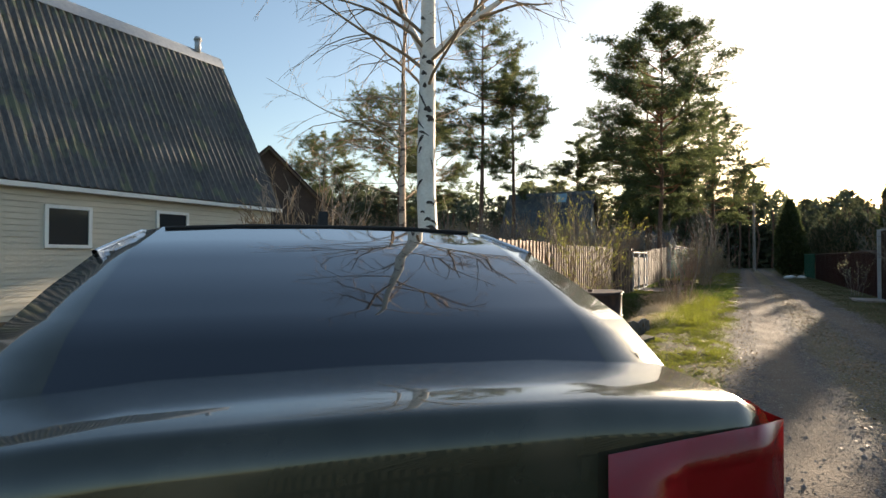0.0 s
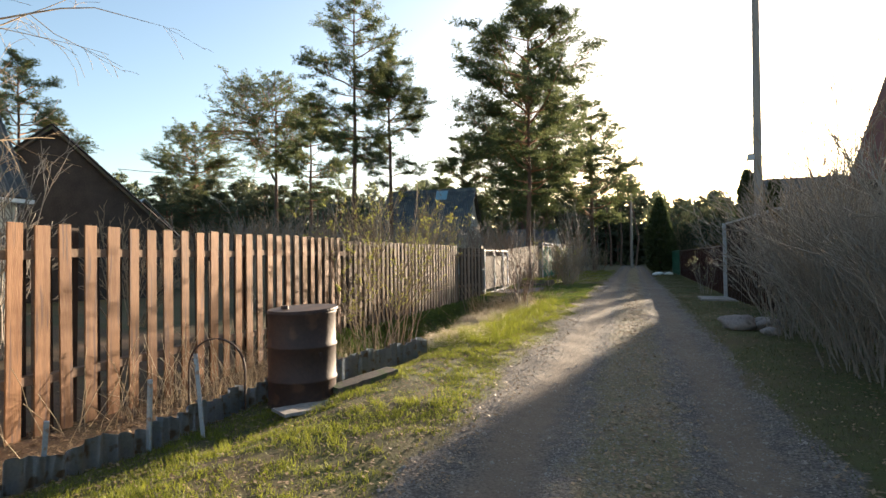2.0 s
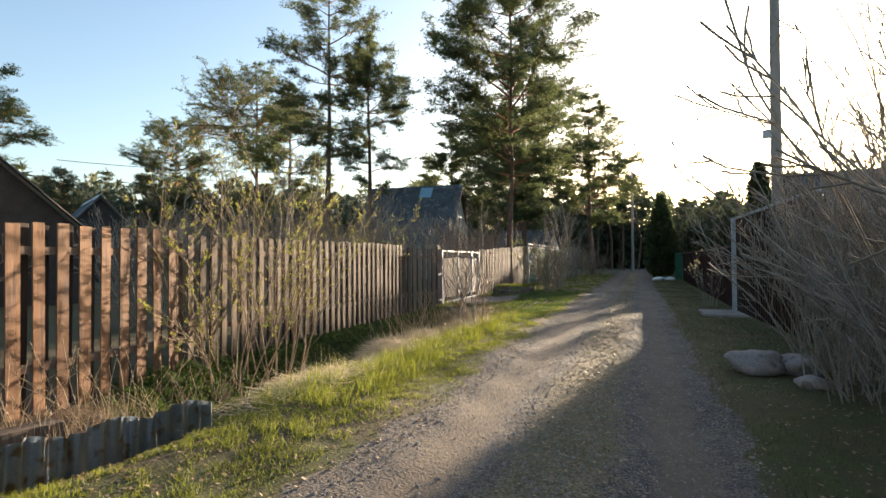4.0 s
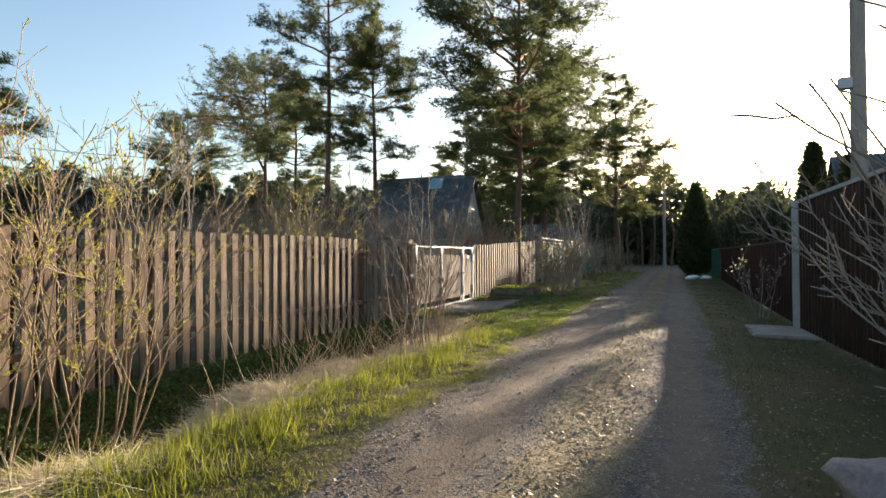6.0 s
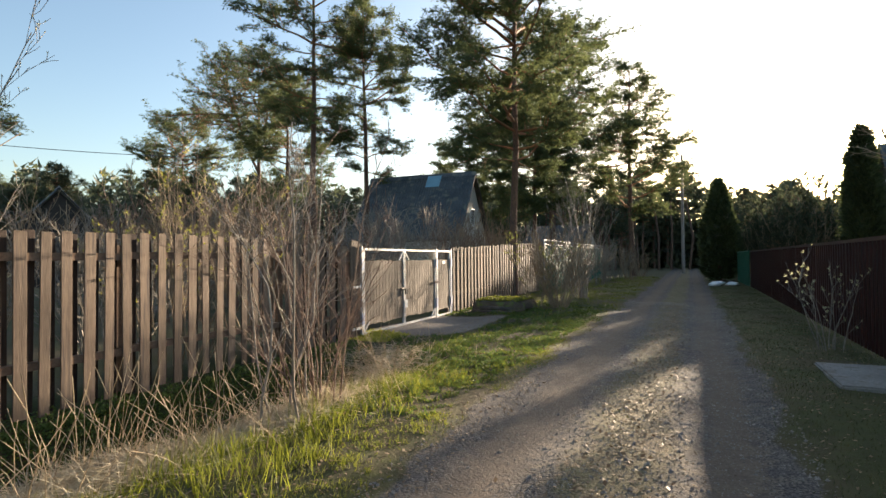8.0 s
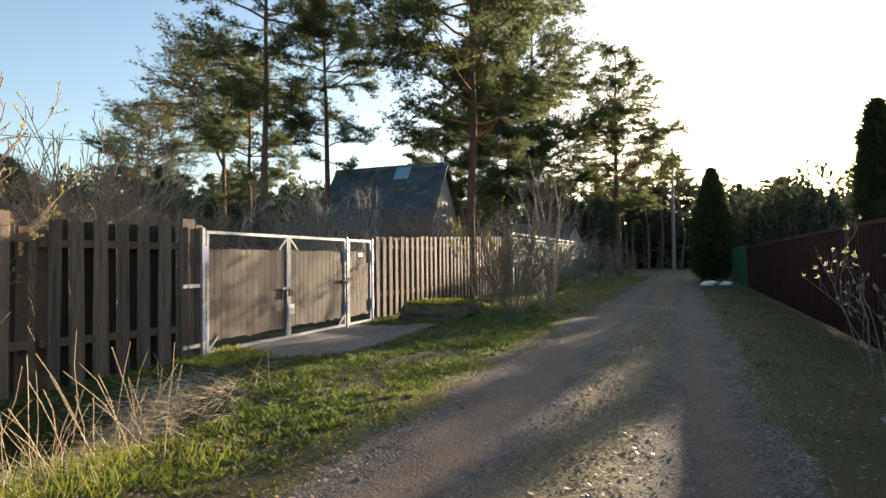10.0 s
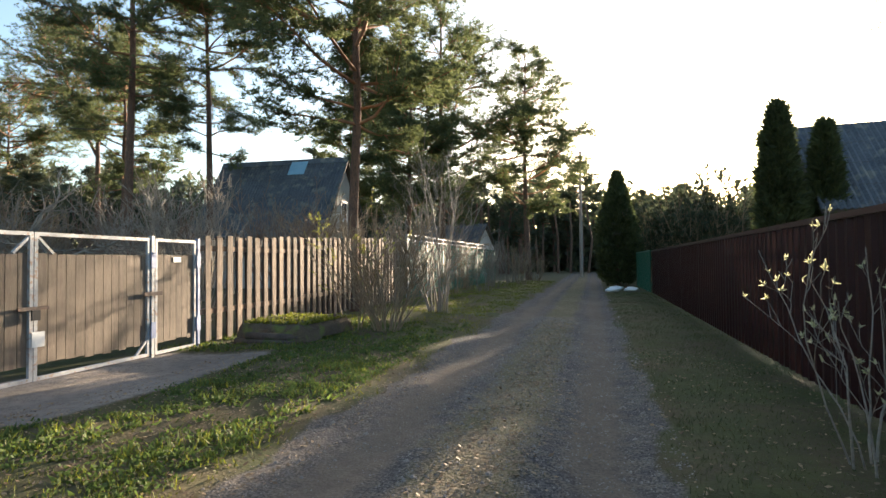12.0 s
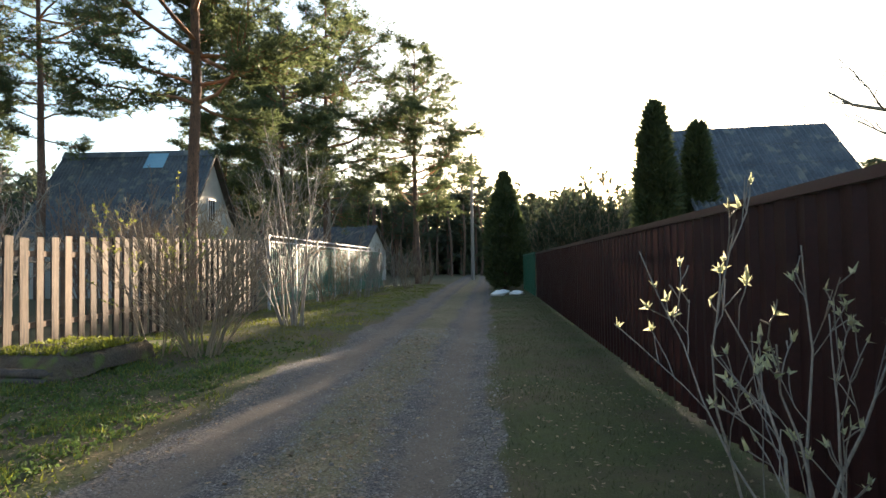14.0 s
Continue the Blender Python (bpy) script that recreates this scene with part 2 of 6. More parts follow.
def tubes(lines, k=4):
    """Vertices and quads of tapered tubes along polylines; each line is (points, radii)."""
    VV, FF, n0 = [], [], 0
    ang = np.arange(k) * 2 * np.pi / k
    ca, sa = np.cos(ang), np.sin(ang)
    for P, R in lines:
        P = np.asarray(P, float)
        R = np.asarray(R, float)
        T = np.gradient(P, axis=0)
        T /= np.linalg.norm(T, axis=1)[:, None] + 1e-9
        ref = np.array([1.0, 0, 0]) if abs(T[0][0]) < 0.8 else np.array([0, 1.0, 0])
        A = np.cross(T, ref)
        A /= np.linalg.norm(A, axis=1)[:, None] + 1e-9
        B = np.cross(T, A)
        ring = P[:, None] + R[:, None, None] * (A[:, None] * ca[None, :, None] + B[:, None] * sa[None, :, None])
        m = len(P)
        VV.append(ring.reshape(-1, 3))
        i = np.arange((m - 1) * k)
        r, c = i // k, i % k
        c2 = (c + 1) % k
        FF.append(np.stack([r * k + c, r * k + c2, (r + 1) * k + c2, (r + 1) * k + c], 1) + n0)
        n0 += m * k
    return np.concatenate(VV), np.concatenate(FF)


def blades(C, D, L, W, rng):
    """One thin triangle from each centre C along D."""
    n = len(C)
    S = np.cross(D, rng.normal(size=(n, 3)))
    S /= np.linalg.norm(S, axis=1)[:, None] + 1e-9
    V = np.stack([C - S * W[:, None] / 2, C + S * W[:, None] / 2, C + D * L[:, None]], 1).reshape(-1, 3)
    return V, np.arange(3 * n).reshape(-1, 3)


def unit(v):
    return v / (np.linalg.norm(v) + 1e-9)


def grow(start, d, length, r, rng, n=6, wander=0.12, up=0.0, tip=0.25):
    P, d = [np.array(start, float)], unit(np.array(d, float))
    for i in range(n - 1):
        d = unit(d + rng.normal(size=3) * wander + np.array([0, 0, up]))
        P.append(P[-1] + d * length / (n - 1))
    return np.array(P), np.linspace(r, r * tip, n)


def split(line, count, frac, angle, rng, lo=0.3, n=4, up=0.05, wander=0.12):
    """Side shoots along a line."""
    P, R = line
    total = np.linalg.norm(np.diff(P, axis=0), axis=1).sum()
    out = []
    for _ in range(count):
        t = rng.uniform(lo, 0.97) * (len(P) - 1)
        i = int(t)
        p = P[i] + (P[min(i + 1, len(P) - 1)] - P[i]) * (t - i)
        d = unit(P[min(i + 1, len(P) - 1)] - P[max(i - 1, 0)])
        side = unit(np.cross(d, rng.normal(size=3)))
        dd = unit(d * math.cos(angle) + side * math.sin(angle))
        rr = float(np.interp(t, range(len(R)), R)) * 0.6
        out.append(grow(p, dd, total * frac * rng.uniform(0.5, 1.15) * (1.15 - t / (len(P) - 1) * 0.6), rr, rng, n, wander, up))
    return out


# ---- ground ----
def smooth01(a, b, v):
    t = np.clip((v - a) / (b - a), 0, 1)
    return t * t * (3 - 2 * t)


def ditch_mask(x, y):
    return smooth01(11.8, 13.6, y) * (1 - smooth01(21.6, 22.8, y)) * smooth01(-4.55, -3.75, x) * smooth01(-2.25, -2.75, x)


def height(x, y):
    x, y = np.asarray(x, float), np.asarray(y, float)
    z = 0.05 * smooth01(0.2, -0.5, x) - 0.05 * smooth01(-2.3, -3.4, x) * (y > -50)
    z = z - 0.17 * smooth01(-1.25, -1.95, x) * smooth01(4.0, 5.6, y) * (1 - smooth01(12.5, 14.5, y)) * smooth01(-7.0, -5.5, x)
    z = z - 0.10 * smooth01(-2.6, -4.0, x) * (1 - smooth01(22.0, 24.0, y))
    z = z - 0.28 * smooth01(-0.9, -2.5, x) * smooth01(13.0, 15.0, y) * (1 - smooth01(21.5, 23.3, y)) * smooth01(-5.2, -4.2, x)
    z = z - 0.72 * ditch_mask(x, y)
    z = z + 0.035 * smooth01(2.6, 3.2, x)
    inroad = smooth01(0.05, 0.3, x) * (1 - smooth01(2.5, 2.75, x))
    z = z - 0.035 * inroad * (np.exp(-(((x - 0.62) / 0.34) ** 2)) + np.exp(-(((x - 2.22) / 0.34) ** 2)))
    near = np.exp(-((x / 12) ** 2))
    z = z + near * (0.015 * np.sin(x * 2.3 + 1.3 * np.sin(y * 0.9)) + 0.014 * np.sin(y * 1.7 + x) + 0.008 * np.sin(y * 5.1 + 2 * x) * np.sin(x * 4.3))
    mound = np.exp(-((x + 3.3) / 0.9) ** 2 - ((y - 31.6) / 1.8) ** 2)
    return z + 0.16 * mound * (y > 28.6)


def edge_wobble(y):
    return 0.08 * np.sin(y * 1.3) + 0.05 * np.sin(y * 3.7 + 1) + 0.03 * np.sin(y * 9.1)


def build_ground():
    xs = np.concatenate([-np.geomspace(900, 7, 26), np.arange(-6.8, 6.81, 0.1), np.geomspace(7, 900, 26)])
    ys = np.concatenate([-np.geomspace(700, 4.2, 20), np.arange(-4, 34, 0.1), np.arange(34, 60, 0.3), np.geomspace(60.2, 1500, 26)])
    X, Y = np.meshgrid(xs, ys)
    Z = height(X, Y)
    V = np.stack([X, Y, Z], -1).reshape(-1, 3)
    nx, ny = len(xs), len(ys)
    i = np.arange((nx - 1) * (ny - 1))
    r, c = i // (nx - 1), i % (nx - 1)
    a = r * nx + c
    me = mesh_from("ground", V, np.stack([a, a + 1, a + nx + 1, a + nx], 1), GROUND, True)
    x, y = V[:, 0], V[:, 1]
    xw = x + edge_wobble(y)
    road = smooth01(-0.12, 0.12, xw) * (1 - smooth01(2.62, 2.88, x - edge_wobble(y + 7.7))) * (1 - smooth01(90, 95, y)) * (y > -60)
    mid = np.exp(-(((x - 1.45 - 0.6 * edge_wobble(y * 1.3)) / 0.40) ** 2)) * road * 1.1
    rut = (np.exp(-(((x - 0.60 - 0.5 * edge_wobble(y)) / 0.27) ** 2)) + np.exp(-(((x - 2.28 + 0.4 * edge_wobble(y * 0.8)) / 0.25) ** 2))) * road
    soil = np.maximum(smooth01(-2.55, -3.0, x) * (1 - smooth01(12, 14, y)) * smooth01(3, 5, y), 0.9 * ditch_mask(x, y))
    pad = smooth01(-4.6, -4.3, x) * (1 - smooth01(-2.5, -2.1, x)) * smooth01(24.5, 24.9, y) * (1 - smooth01(28.2, 28.9, y))
    wild = np.maximum(smooth01(-4.8, -6.0, x), smooth01(5.0, 6.5, x))
    wild = np.maximum(wild, smooth01(62, 75, y) * (1 - road))
    for name, val in (("road", road), ("mid", mid), ("rut", rut), ("soil", soil), ("pad", pad), ("wild", wild)):
        at = me.attributes.new(name, "FLOAT", "POINT")
        at.data.foreach_set("value", val.astype(np.float32))
    g = new("ground", me)
    tagged(g, "grassy ground with a gravel lane between fences", "ground", kind="structure")
    return g


def ground_material():
    m = bpy.data.materials.new("ground")
    m.use_nodes = True
    N, L = m.node_tree.nodes, m.node_tree.links
    b = N["Principled BSDF"]
    b.inputs["Roughness"].default_value = 0.95
    b.inputs["Specular IOR Level"].default_value = 0.25
    geo = N.new("ShaderNodeNewGeometry")

    def noise_tex(scale, detail=4.0):
        n = N.new("ShaderNodeTexNoise")
        n.inputs["Scale"].default_value, n.inputs["Detail"].default_value = scale, detail
        L.new(geo.outputs["Position"], n.inputs["Vector"])
        return n.outputs[0]

    def ramp(src, a, b_, c1, c2):
        r = N.new("ShaderNodeValToRGB")
        r.color_ramp.elements[0].position, r.color_ramp.elements[1].position = a, b_
        r.color_ramp.elements[0].color, r.color_ramp.elements[1].color = (*c1, 1), (*c2, 1)
        L.new(src, r.inputs[0])
        return r.outputs[0]

    def mix(f, a, b_):
        x = N.new("ShaderNodeMixRGB")
        for i, s_ in ((0, f), (1, a), (2, b_)):
            L.new(s_, x.inputs[i])
        return x.outputs[0]

    def mask(name, wob, amount=0.7, sharp=3.0):
        at = N.new("ShaderNodeAttribute")
        at.attribute_name = name
        s1 = N.new("ShaderNodeMath")
        s1.operation = "MULTIPLY_ADD"
        s1.inputs[1].default_value = amount
        L.new(wob, s1.inputs[0])
        L.new(at.outputs["Fac"], s1.inputs[2])
        r = N.new("ShaderNodeMapRange")
        mid_v = 0.5 + amount * 0.5
        r.inputs["From Min"].default_value, r.inputs["From Max"].default_value = mid_v - 0.5 / sharp, mid_v + 0.5 / sharp
        L.new(s1.outputs[0], r.inputs[0])
        return r.outputs[0]

    coarse, fine, tiny = noise_tex(0.7, 6.0), noise_tex(7.0, 8.0), noise_tex(48.0, 8.0)
    grass = mix(tiny, ramp(fine, 0.35, 0.65, (0.050, 0.036, 0.020), (0.070, 0.070, 0.022)), ramp(coarse, 0.4, 0.6, (0.125, 0.095, 0.052), (0.070, 0.088, 0.026)))
    gravel = mix(ramp(tiny, 0.4, 0.62, (0, 0, 0), (1, 1, 1)), ramp(coarse, 0.4, 0.6, (0.045, 0.041, 0.04), (0.075, 0.062, 0.05)), ramp(fine, 0.35, 0.65, (0.13, 0.118, 0.112), (0.24, 0.20, 0.16)))
    middle = mix(ramp(tiny, 0.4, 0.6, (0, 0, 0), (1, 1, 1)), ramp(fine, 0.4, 0.6, (0.10, 0.075, 0.045), (0.10, 0.09, 0.04)), ramp(coarse, 0.4, 0.6, (0.26, 0.20, 0.125), (0.17, 0.15, 0.08)))
    soil = mix(ramp(tiny, 0.4, 0.6, (0, 0, 0), (1, 1, 1)), ramp(fine, 0.4, 0.6, (0.07, 0.045, 0.03), (0.12, 0.075, 0.05)), ramp(coarse, 0.4, 0.6, (0.16, 0.10, 0.06), (0.12, 0.10, 0.05)))
    pad = mix(ramp(tiny, 0.4, 0.6, (0, 0, 0), (1, 1, 1)), ramp(fine, 0.4, 0.6, (0.16, 0.135, 0.115), (0.26, 0.22, 0.19)), ramp(coarse, 0.4, 0.6, (0.34, 0.29, 0.245), (0.22, 0.19, 0.165)))
    wild = mix(fine, ramp(tiny, 0.4, 0.6, (0.07, 0.06, 0.035), (0.12, 0.10, 0.05)), ramp(coarse, 0.4, 0.6, (0.08, 0.09, 0.035), (0.13, 0.10, 0.06)))
    col = mix(mask("wild", fine), grass, wild)
    col = mix(mask("soil", fine), col, soil)
    col = mix(mask("pad", fine, 0.5), col, pad)
    col = mix(mask("road", fine, 0.8, 3.5), col, gravel)
    rutc = mix(ramp(tiny, 0.3, 0.7, (0, 0, 0), (1, 1, 1)), ramp(coarse, 0.4, 0.6, (0.105, 0.080, 0.060), (0.135, 0.102, 0.075)), ramp(fine, 0.35, 0.65, (0.17, 0.132, 0.10), (0.215, 0.168, 0.125)))
    col = mix(mask("rut", fine, 0.9, 2.0), col, rutc)
    col = mix(mask("mid", fine, 0.9, 2.2), col, middle)
    L.new(col, b.inputs["Base Color"])
    bp, bp2 = N.new("ShaderNodeBump"), N.new("ShaderNodeBump")
    bp.inputs["Strength"].default_value, bp.inputs["Distance"].default_value = 0.5, 0.009
    bp2.inputs["Strength"].default_value, bp2.inputs["Distance"].default_value = 0.9, 0.009
    L.new(fine, bp.inputs["Height"])
    L.new(tiny, bp2.inputs["Height"])
    L.new(bp.outputs[0], bp2.inputs["Normal"])
    L.new(bp2.outputs[0], b.inputs["Normal"])
    return m


GROUND = ground_material()
build_ground()


def gz(x, y):
    return float(height(x, y))


# ---- fences ----
def picket_fence(name, p0, p1, z0, z1, pitch, width, mat, label, back=True, group="", dark=None, seed=1, thick=0.022):
    """Boards on both sides of two rails, from p0 to p1."""
    rng = np.random.default_rng(seed)
    a, b = Vector((*p0, 0)), Vector((*p1, 0))
    run = (b - a).length
    ang = math.degrees(math.atan2(b.y - a.y, b.x - a.x))
    f = thing(name, (a.x, a.y, 0), ang, label, "fence", group)
    for h in (0.27, 0.86):
        for k in range(3):
            bm = bmesh.new()
            x0, x1 = run * k / 3, run * (k + 1) / 3
            zb0 = z0[0] + (z0[1] - z0[0]) * (k + 0.5) / 3
            zt0 = z1[0] + (z1[1] - z1[0]) * (k + 0.5) / 3
            zz = zb0 + (zt0 - zb0) * h
            box(bm, x0, x1, -0.05, 0.05, zz - 0.045, zz + 0.045)
            part("rail", bm, RAIL_WOOD, f)
    posts = max(2, int(run / 2.6) + 1)
    pm = one_box(-0.05, 0.05, -0.04, 0.04, -0.5, z1[0] - 0.12)
    me = bpy.data.meshes.new("post")
    pm.to_mesh(me)
    pm.free()
    me.materials.append(RAIL_WOOD)
    for k in range(posts):
        child("post", me, f, m=pose(0.06 + (run - 0.12) * k / (posts - 1), 0.115, 0))
    boards, backs = [], []
    for v in range(3):
        bm = bmesh.new()
        w = width * (0.92 + 0.08 * v) / 2
        box(bm, -w, w, -thick / 2, thick / 2, 0, 1)
        bmesh.ops.bevel(bm, geom=[e for e in bm.edges if abs(e.verts[0].co.z - e.verts[1].co.z) > 0.5], offset=0.004, segments=1, affect="EDGES")
        me = bpy.data.meshes.new("board")
        bm.to_mesh(me)
        bm.free()
        me.materials.append(mat)
        boards.append(me)
        # back copy of the board, coloured dark for the shade behind the front row
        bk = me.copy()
        bk.materials[0] = SHADED_BACK_WOOD
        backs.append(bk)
    n = int(run / pitch)
    for side, off, yy in ((0, 0.5, -0.0625), (1, 1.0, 0.0625)):
        if side and not back:
            break
        for k in range(n):
            u = (k + off) * pitch
            if u > run - width / 2:
                break
            t = u / run
            zb = z0[0] + (z0[1] - z0[0]) * t + rng.uniform(-0.03, 0.02)
            zt = z1[0] + (z1[1] - z1[0]) * t + rng.uniform(-0.018, 0.018)
            m = pose(u + rng.uniform(-0.008, 0.008), yy, zb, rng.uniform(-0.2, 0.2), rng.uniform(-0.7, 0.7), rng.uniform(-1, 1)) @ Matrix.Diagonal((1, 1, zt - zb, 1))
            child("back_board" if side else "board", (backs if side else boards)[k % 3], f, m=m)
    return f


# ---- trees ----
def pine_meshes(h, base, width, seed, tufts=3600, blade=0.30, lean=0.0, fork=False, dense=1.0, r0=0.2, leaf=None, per=8, whorls=8, side_twigs=True):
    """Trunk, limbs and needles of a Scots pine: (trunk mesh, limb mesh, needle mesh)."""
    rng = np.random.default_rng(seed)
    n = 12
    zs = np.linspace(-0.3, h, n)
    wob = np.cumsum(rng.normal(size=(n, 2)) * 0.04, axis=0)
    P = np.stack([wob[:, 0] + lean * (zs / h) ** 2 * h * 0.1, wob[:, 1], zs], 1)
    P[:, :2] -= P[1, :2]
    R = r0 * (1 - zs.clip(0) / h * 0.88)
    trunk = [(P, R)]
    leaders = [(P, R, base, h)]
    if fork:
        i = int(n * base / h) - 1
        Q, RR = grow(P[i], (0.35, 0.2, 1), h - zs[i], R[i] * 0.8, rng, 7, 0.08, 0.12)
        trunk.append((Q, RR))
        leaders.append((Q, RR, base, h))
    limbs, C = [], []
    for LP, LR, b0, b1 in leaders:
        z = b0
        while z < b1 - 0.2:
            t = (z - b0) / (b1 - b0)
            reach = width * 0.5 * (math.sin(min(1.0, t * 1.5 + 0.28) * math.pi / 2) * (1 - t ** 2.2) + 0.10)
            k = rng.integers(2, 5)
            a0 = rng.uniform(0, 6.28)
            for j in range(k):
                ang = a0 + j * 6.28 / k + rng.normal() * 0.4
                ln = reach * rng.uniform(0.55, 1.2)
                i = np.interp(z, LP[:, 2], range(len(LP)))
                p = np.array([np.interp(z, LP[:, 2], LP[:, q]) for q in range(3)])
                up = rng.uniform(-0.1, 0.22) + 0.55 * t ** 2
                B, BR = grow(p, (math.cos(ang), math.sin(ang), up), ln, 0.018 + 0.012 * ln, rng, 6, 0.16, 0.05)
                limbs.append((B, BR))
                subs = split((B, BR), int(3 + ln * 2.2), 0.42, 0.8, rng, 0.3, 4, 0.06)
                if side_twigs:
                    limbs += subs
                for S, _ in [(B, BR)] + subs:
                    q = rng.uniform(0.35, 1.0, int((8 + 13 * np.linalg.norm(S[-1] - S[0])) * dense))
                    pts = np.stack([np.interp(q * (len(S) - 1), range(len(S)), S[:, a]) for a in range(3)], 1)
                    C.append(pts + rng.normal(size=pts.shape) * np.array([0.19, 0.19, 0.07]))
            z += rng.uniform(0.35, 0.75) * (h - base) / whorls
    top = LP[-1] + rng.normal(size=(40, 3)) * np.array([0.25, 0.25, 0.4]) - np.array([0, 0, 0.3])
    C = np.concatenate(C + [top])
    if len(C) > tufts:
        C = C[rng.permutation(len(C))[:tufts]]
    k = per
    CC = np.repeat(C, k, axis=0)
    D = rng.normal(size=(len(CC), 3)) * np.array([1, 1, 0.55]) + np.array([0, 0, 0.4])
    D /= np.linalg.norm(D, axis=1)[:, None]
    V, F = blades(CC, D, blade * rng.uniform(0.7, 1.2, len(CC)), np.full(len(CC), blade * 0.19), rng)
    tv, tf = tubes(trunk, 9)
    lv, lf = tubes(limbs, 3)
    return (mesh_from("trunk", tv, tf, PINE_BARK, True), mesh_from("branchwork", lv, lf, PINE_TOP_BARK, True), mesh_from("crown", V, F, leaf or NEEDLES))


def tree_thing(meshes, at, rz, label, group, names=("trunk", "branchwork", "crown"), category="tree", name="pine_tree"):
    t = thing(name, at, rz, label, category, group)
    for nme, me in zip(names, meshes):
        child(nme, me, t)
    return t


PINES = [
    # x, y, height, crown base, width, trunk radius, seed, fork, dense
    (-20.3, 43.8, 23.5, 10.0, 9.5, 0.26, 11, False, 1.3),
    (-18.9, 48.0, 20.5, 7.8, 8.5, 0.24, 12, False, 1.2),
    (-39.0, 59.3, 24.0, 13.0, 13.0, 0.30, 13, True, 1.3),
    (-56.0, 64.4, 20.5, 11.0, 12.0, 0.26, 14, False, 1.3),
    (-4.45, 36.0, 16.8, 5.4, 9.6, 0.17, 15, False, 3.0),
    (-8.8, 61.8, 22.0, 5.5, 14.5, 0.32, 16, False, 3.2),
    (-2.4, 62.5, 17.5, 4.8, 9.5, 0.26, 17, False, 1.8),
    (-6.6, 47.0, 12.5, 4.2, 6.0, 0.16, 18, False, 1.4),
    (-31.0, 54.0, 19.0, 7.0, 9.0, 0.24, 19, False, 1.3),
    (-16.5, 62.0, 15.0, 5.5, 8.0, 0.22, 20, False, 1.3),
    (-50.0, 37.0, 20.0, 8.0, 10.5, 0.25, 21, False, 1.2),
]
for x, y, h, b0, w, r0, sd_, fk, dn in PINES:
    ms = pine_meshes(h, b0, w * 1.12, sd_, 26000 if sd_ in (15, 16) else 15500, 0.17 if y < 50 else 0.20, fork=fk, dense=dn * 1.95, r0=r0, per=8, whorls=11 if sd_ in (15, 16) else 8)
    tree_thing(ms, (x, y, 0), sd_ * 40, "tall Scots pine with bare trunk and open crown behind the fence", "pines behind the fence")

far_kinds = [pine_meshes(14.0, 4.0 + 1.2 * i, 7.0, 30 + i, 1500, 0.48, dense=1.1, r0=0.2, leaf=NEEDLES_FAR, per=5, side_twigs=False) for i in range(4)]
for ms in far_kinds:
    for me in ms[:2]:
        me.name = "far_" + me.name
FAR_LABEL = "dark pine tree of the dense wood beyond the lane"
rngf = np.random.default_rng(77)
masters = []
for i, ms in enumerate(far_kinds):
    masters.append(tree_thing(ms, (-14.0 + 5 * i, 92 + i, 0), i * 70, FAR_LABEL, "pines of the far wood"))
def far_tree(x, y, h):
    k = int(rngf.integers(4))
    s_ = h / 14.0
    ob = copy_thing(masters[k], pose(x, y, 0, 0, 0, float(rngf.uniform(0, 360))) @ Matrix.Diagonal((s_ * 1.05, s_ * 1.05, s_, 1)))
    ob.matrix_basis = pose(x, y, 0, 0, 0, float(rngf.uniform(0, 360))) @ Matrix.Diagonal((s_ * 1.05, s_ * 1.05, s_, 1))
for i in range(120):
    az = rngf.uniform(-64, 40)
    dist = rngf.uniform(72, 118)
    x, y = 1.5 + dist * math.sin(radians(az)), 8 + dist * math.cos(radians(az))
    if abs(x - 1.4) < 3.2 and y < 92:
        x += 6.5 if x > 1.4 else -6.5
    el = 8.3 if az < -20 else (7.6 if az < 3 else 7.0)
    if 7 < az < 19:
        el, dist = 6.4, max(dist, 95)
        x, y = 1.5 + dist * math.sin(radians(az)), 8 + dist * math.cos(radians(az))
    far_tree(x, y, (1.5 + (dist - 6) * math.tan(radians(el))) * rngf.uniform(0.78, 1.06))


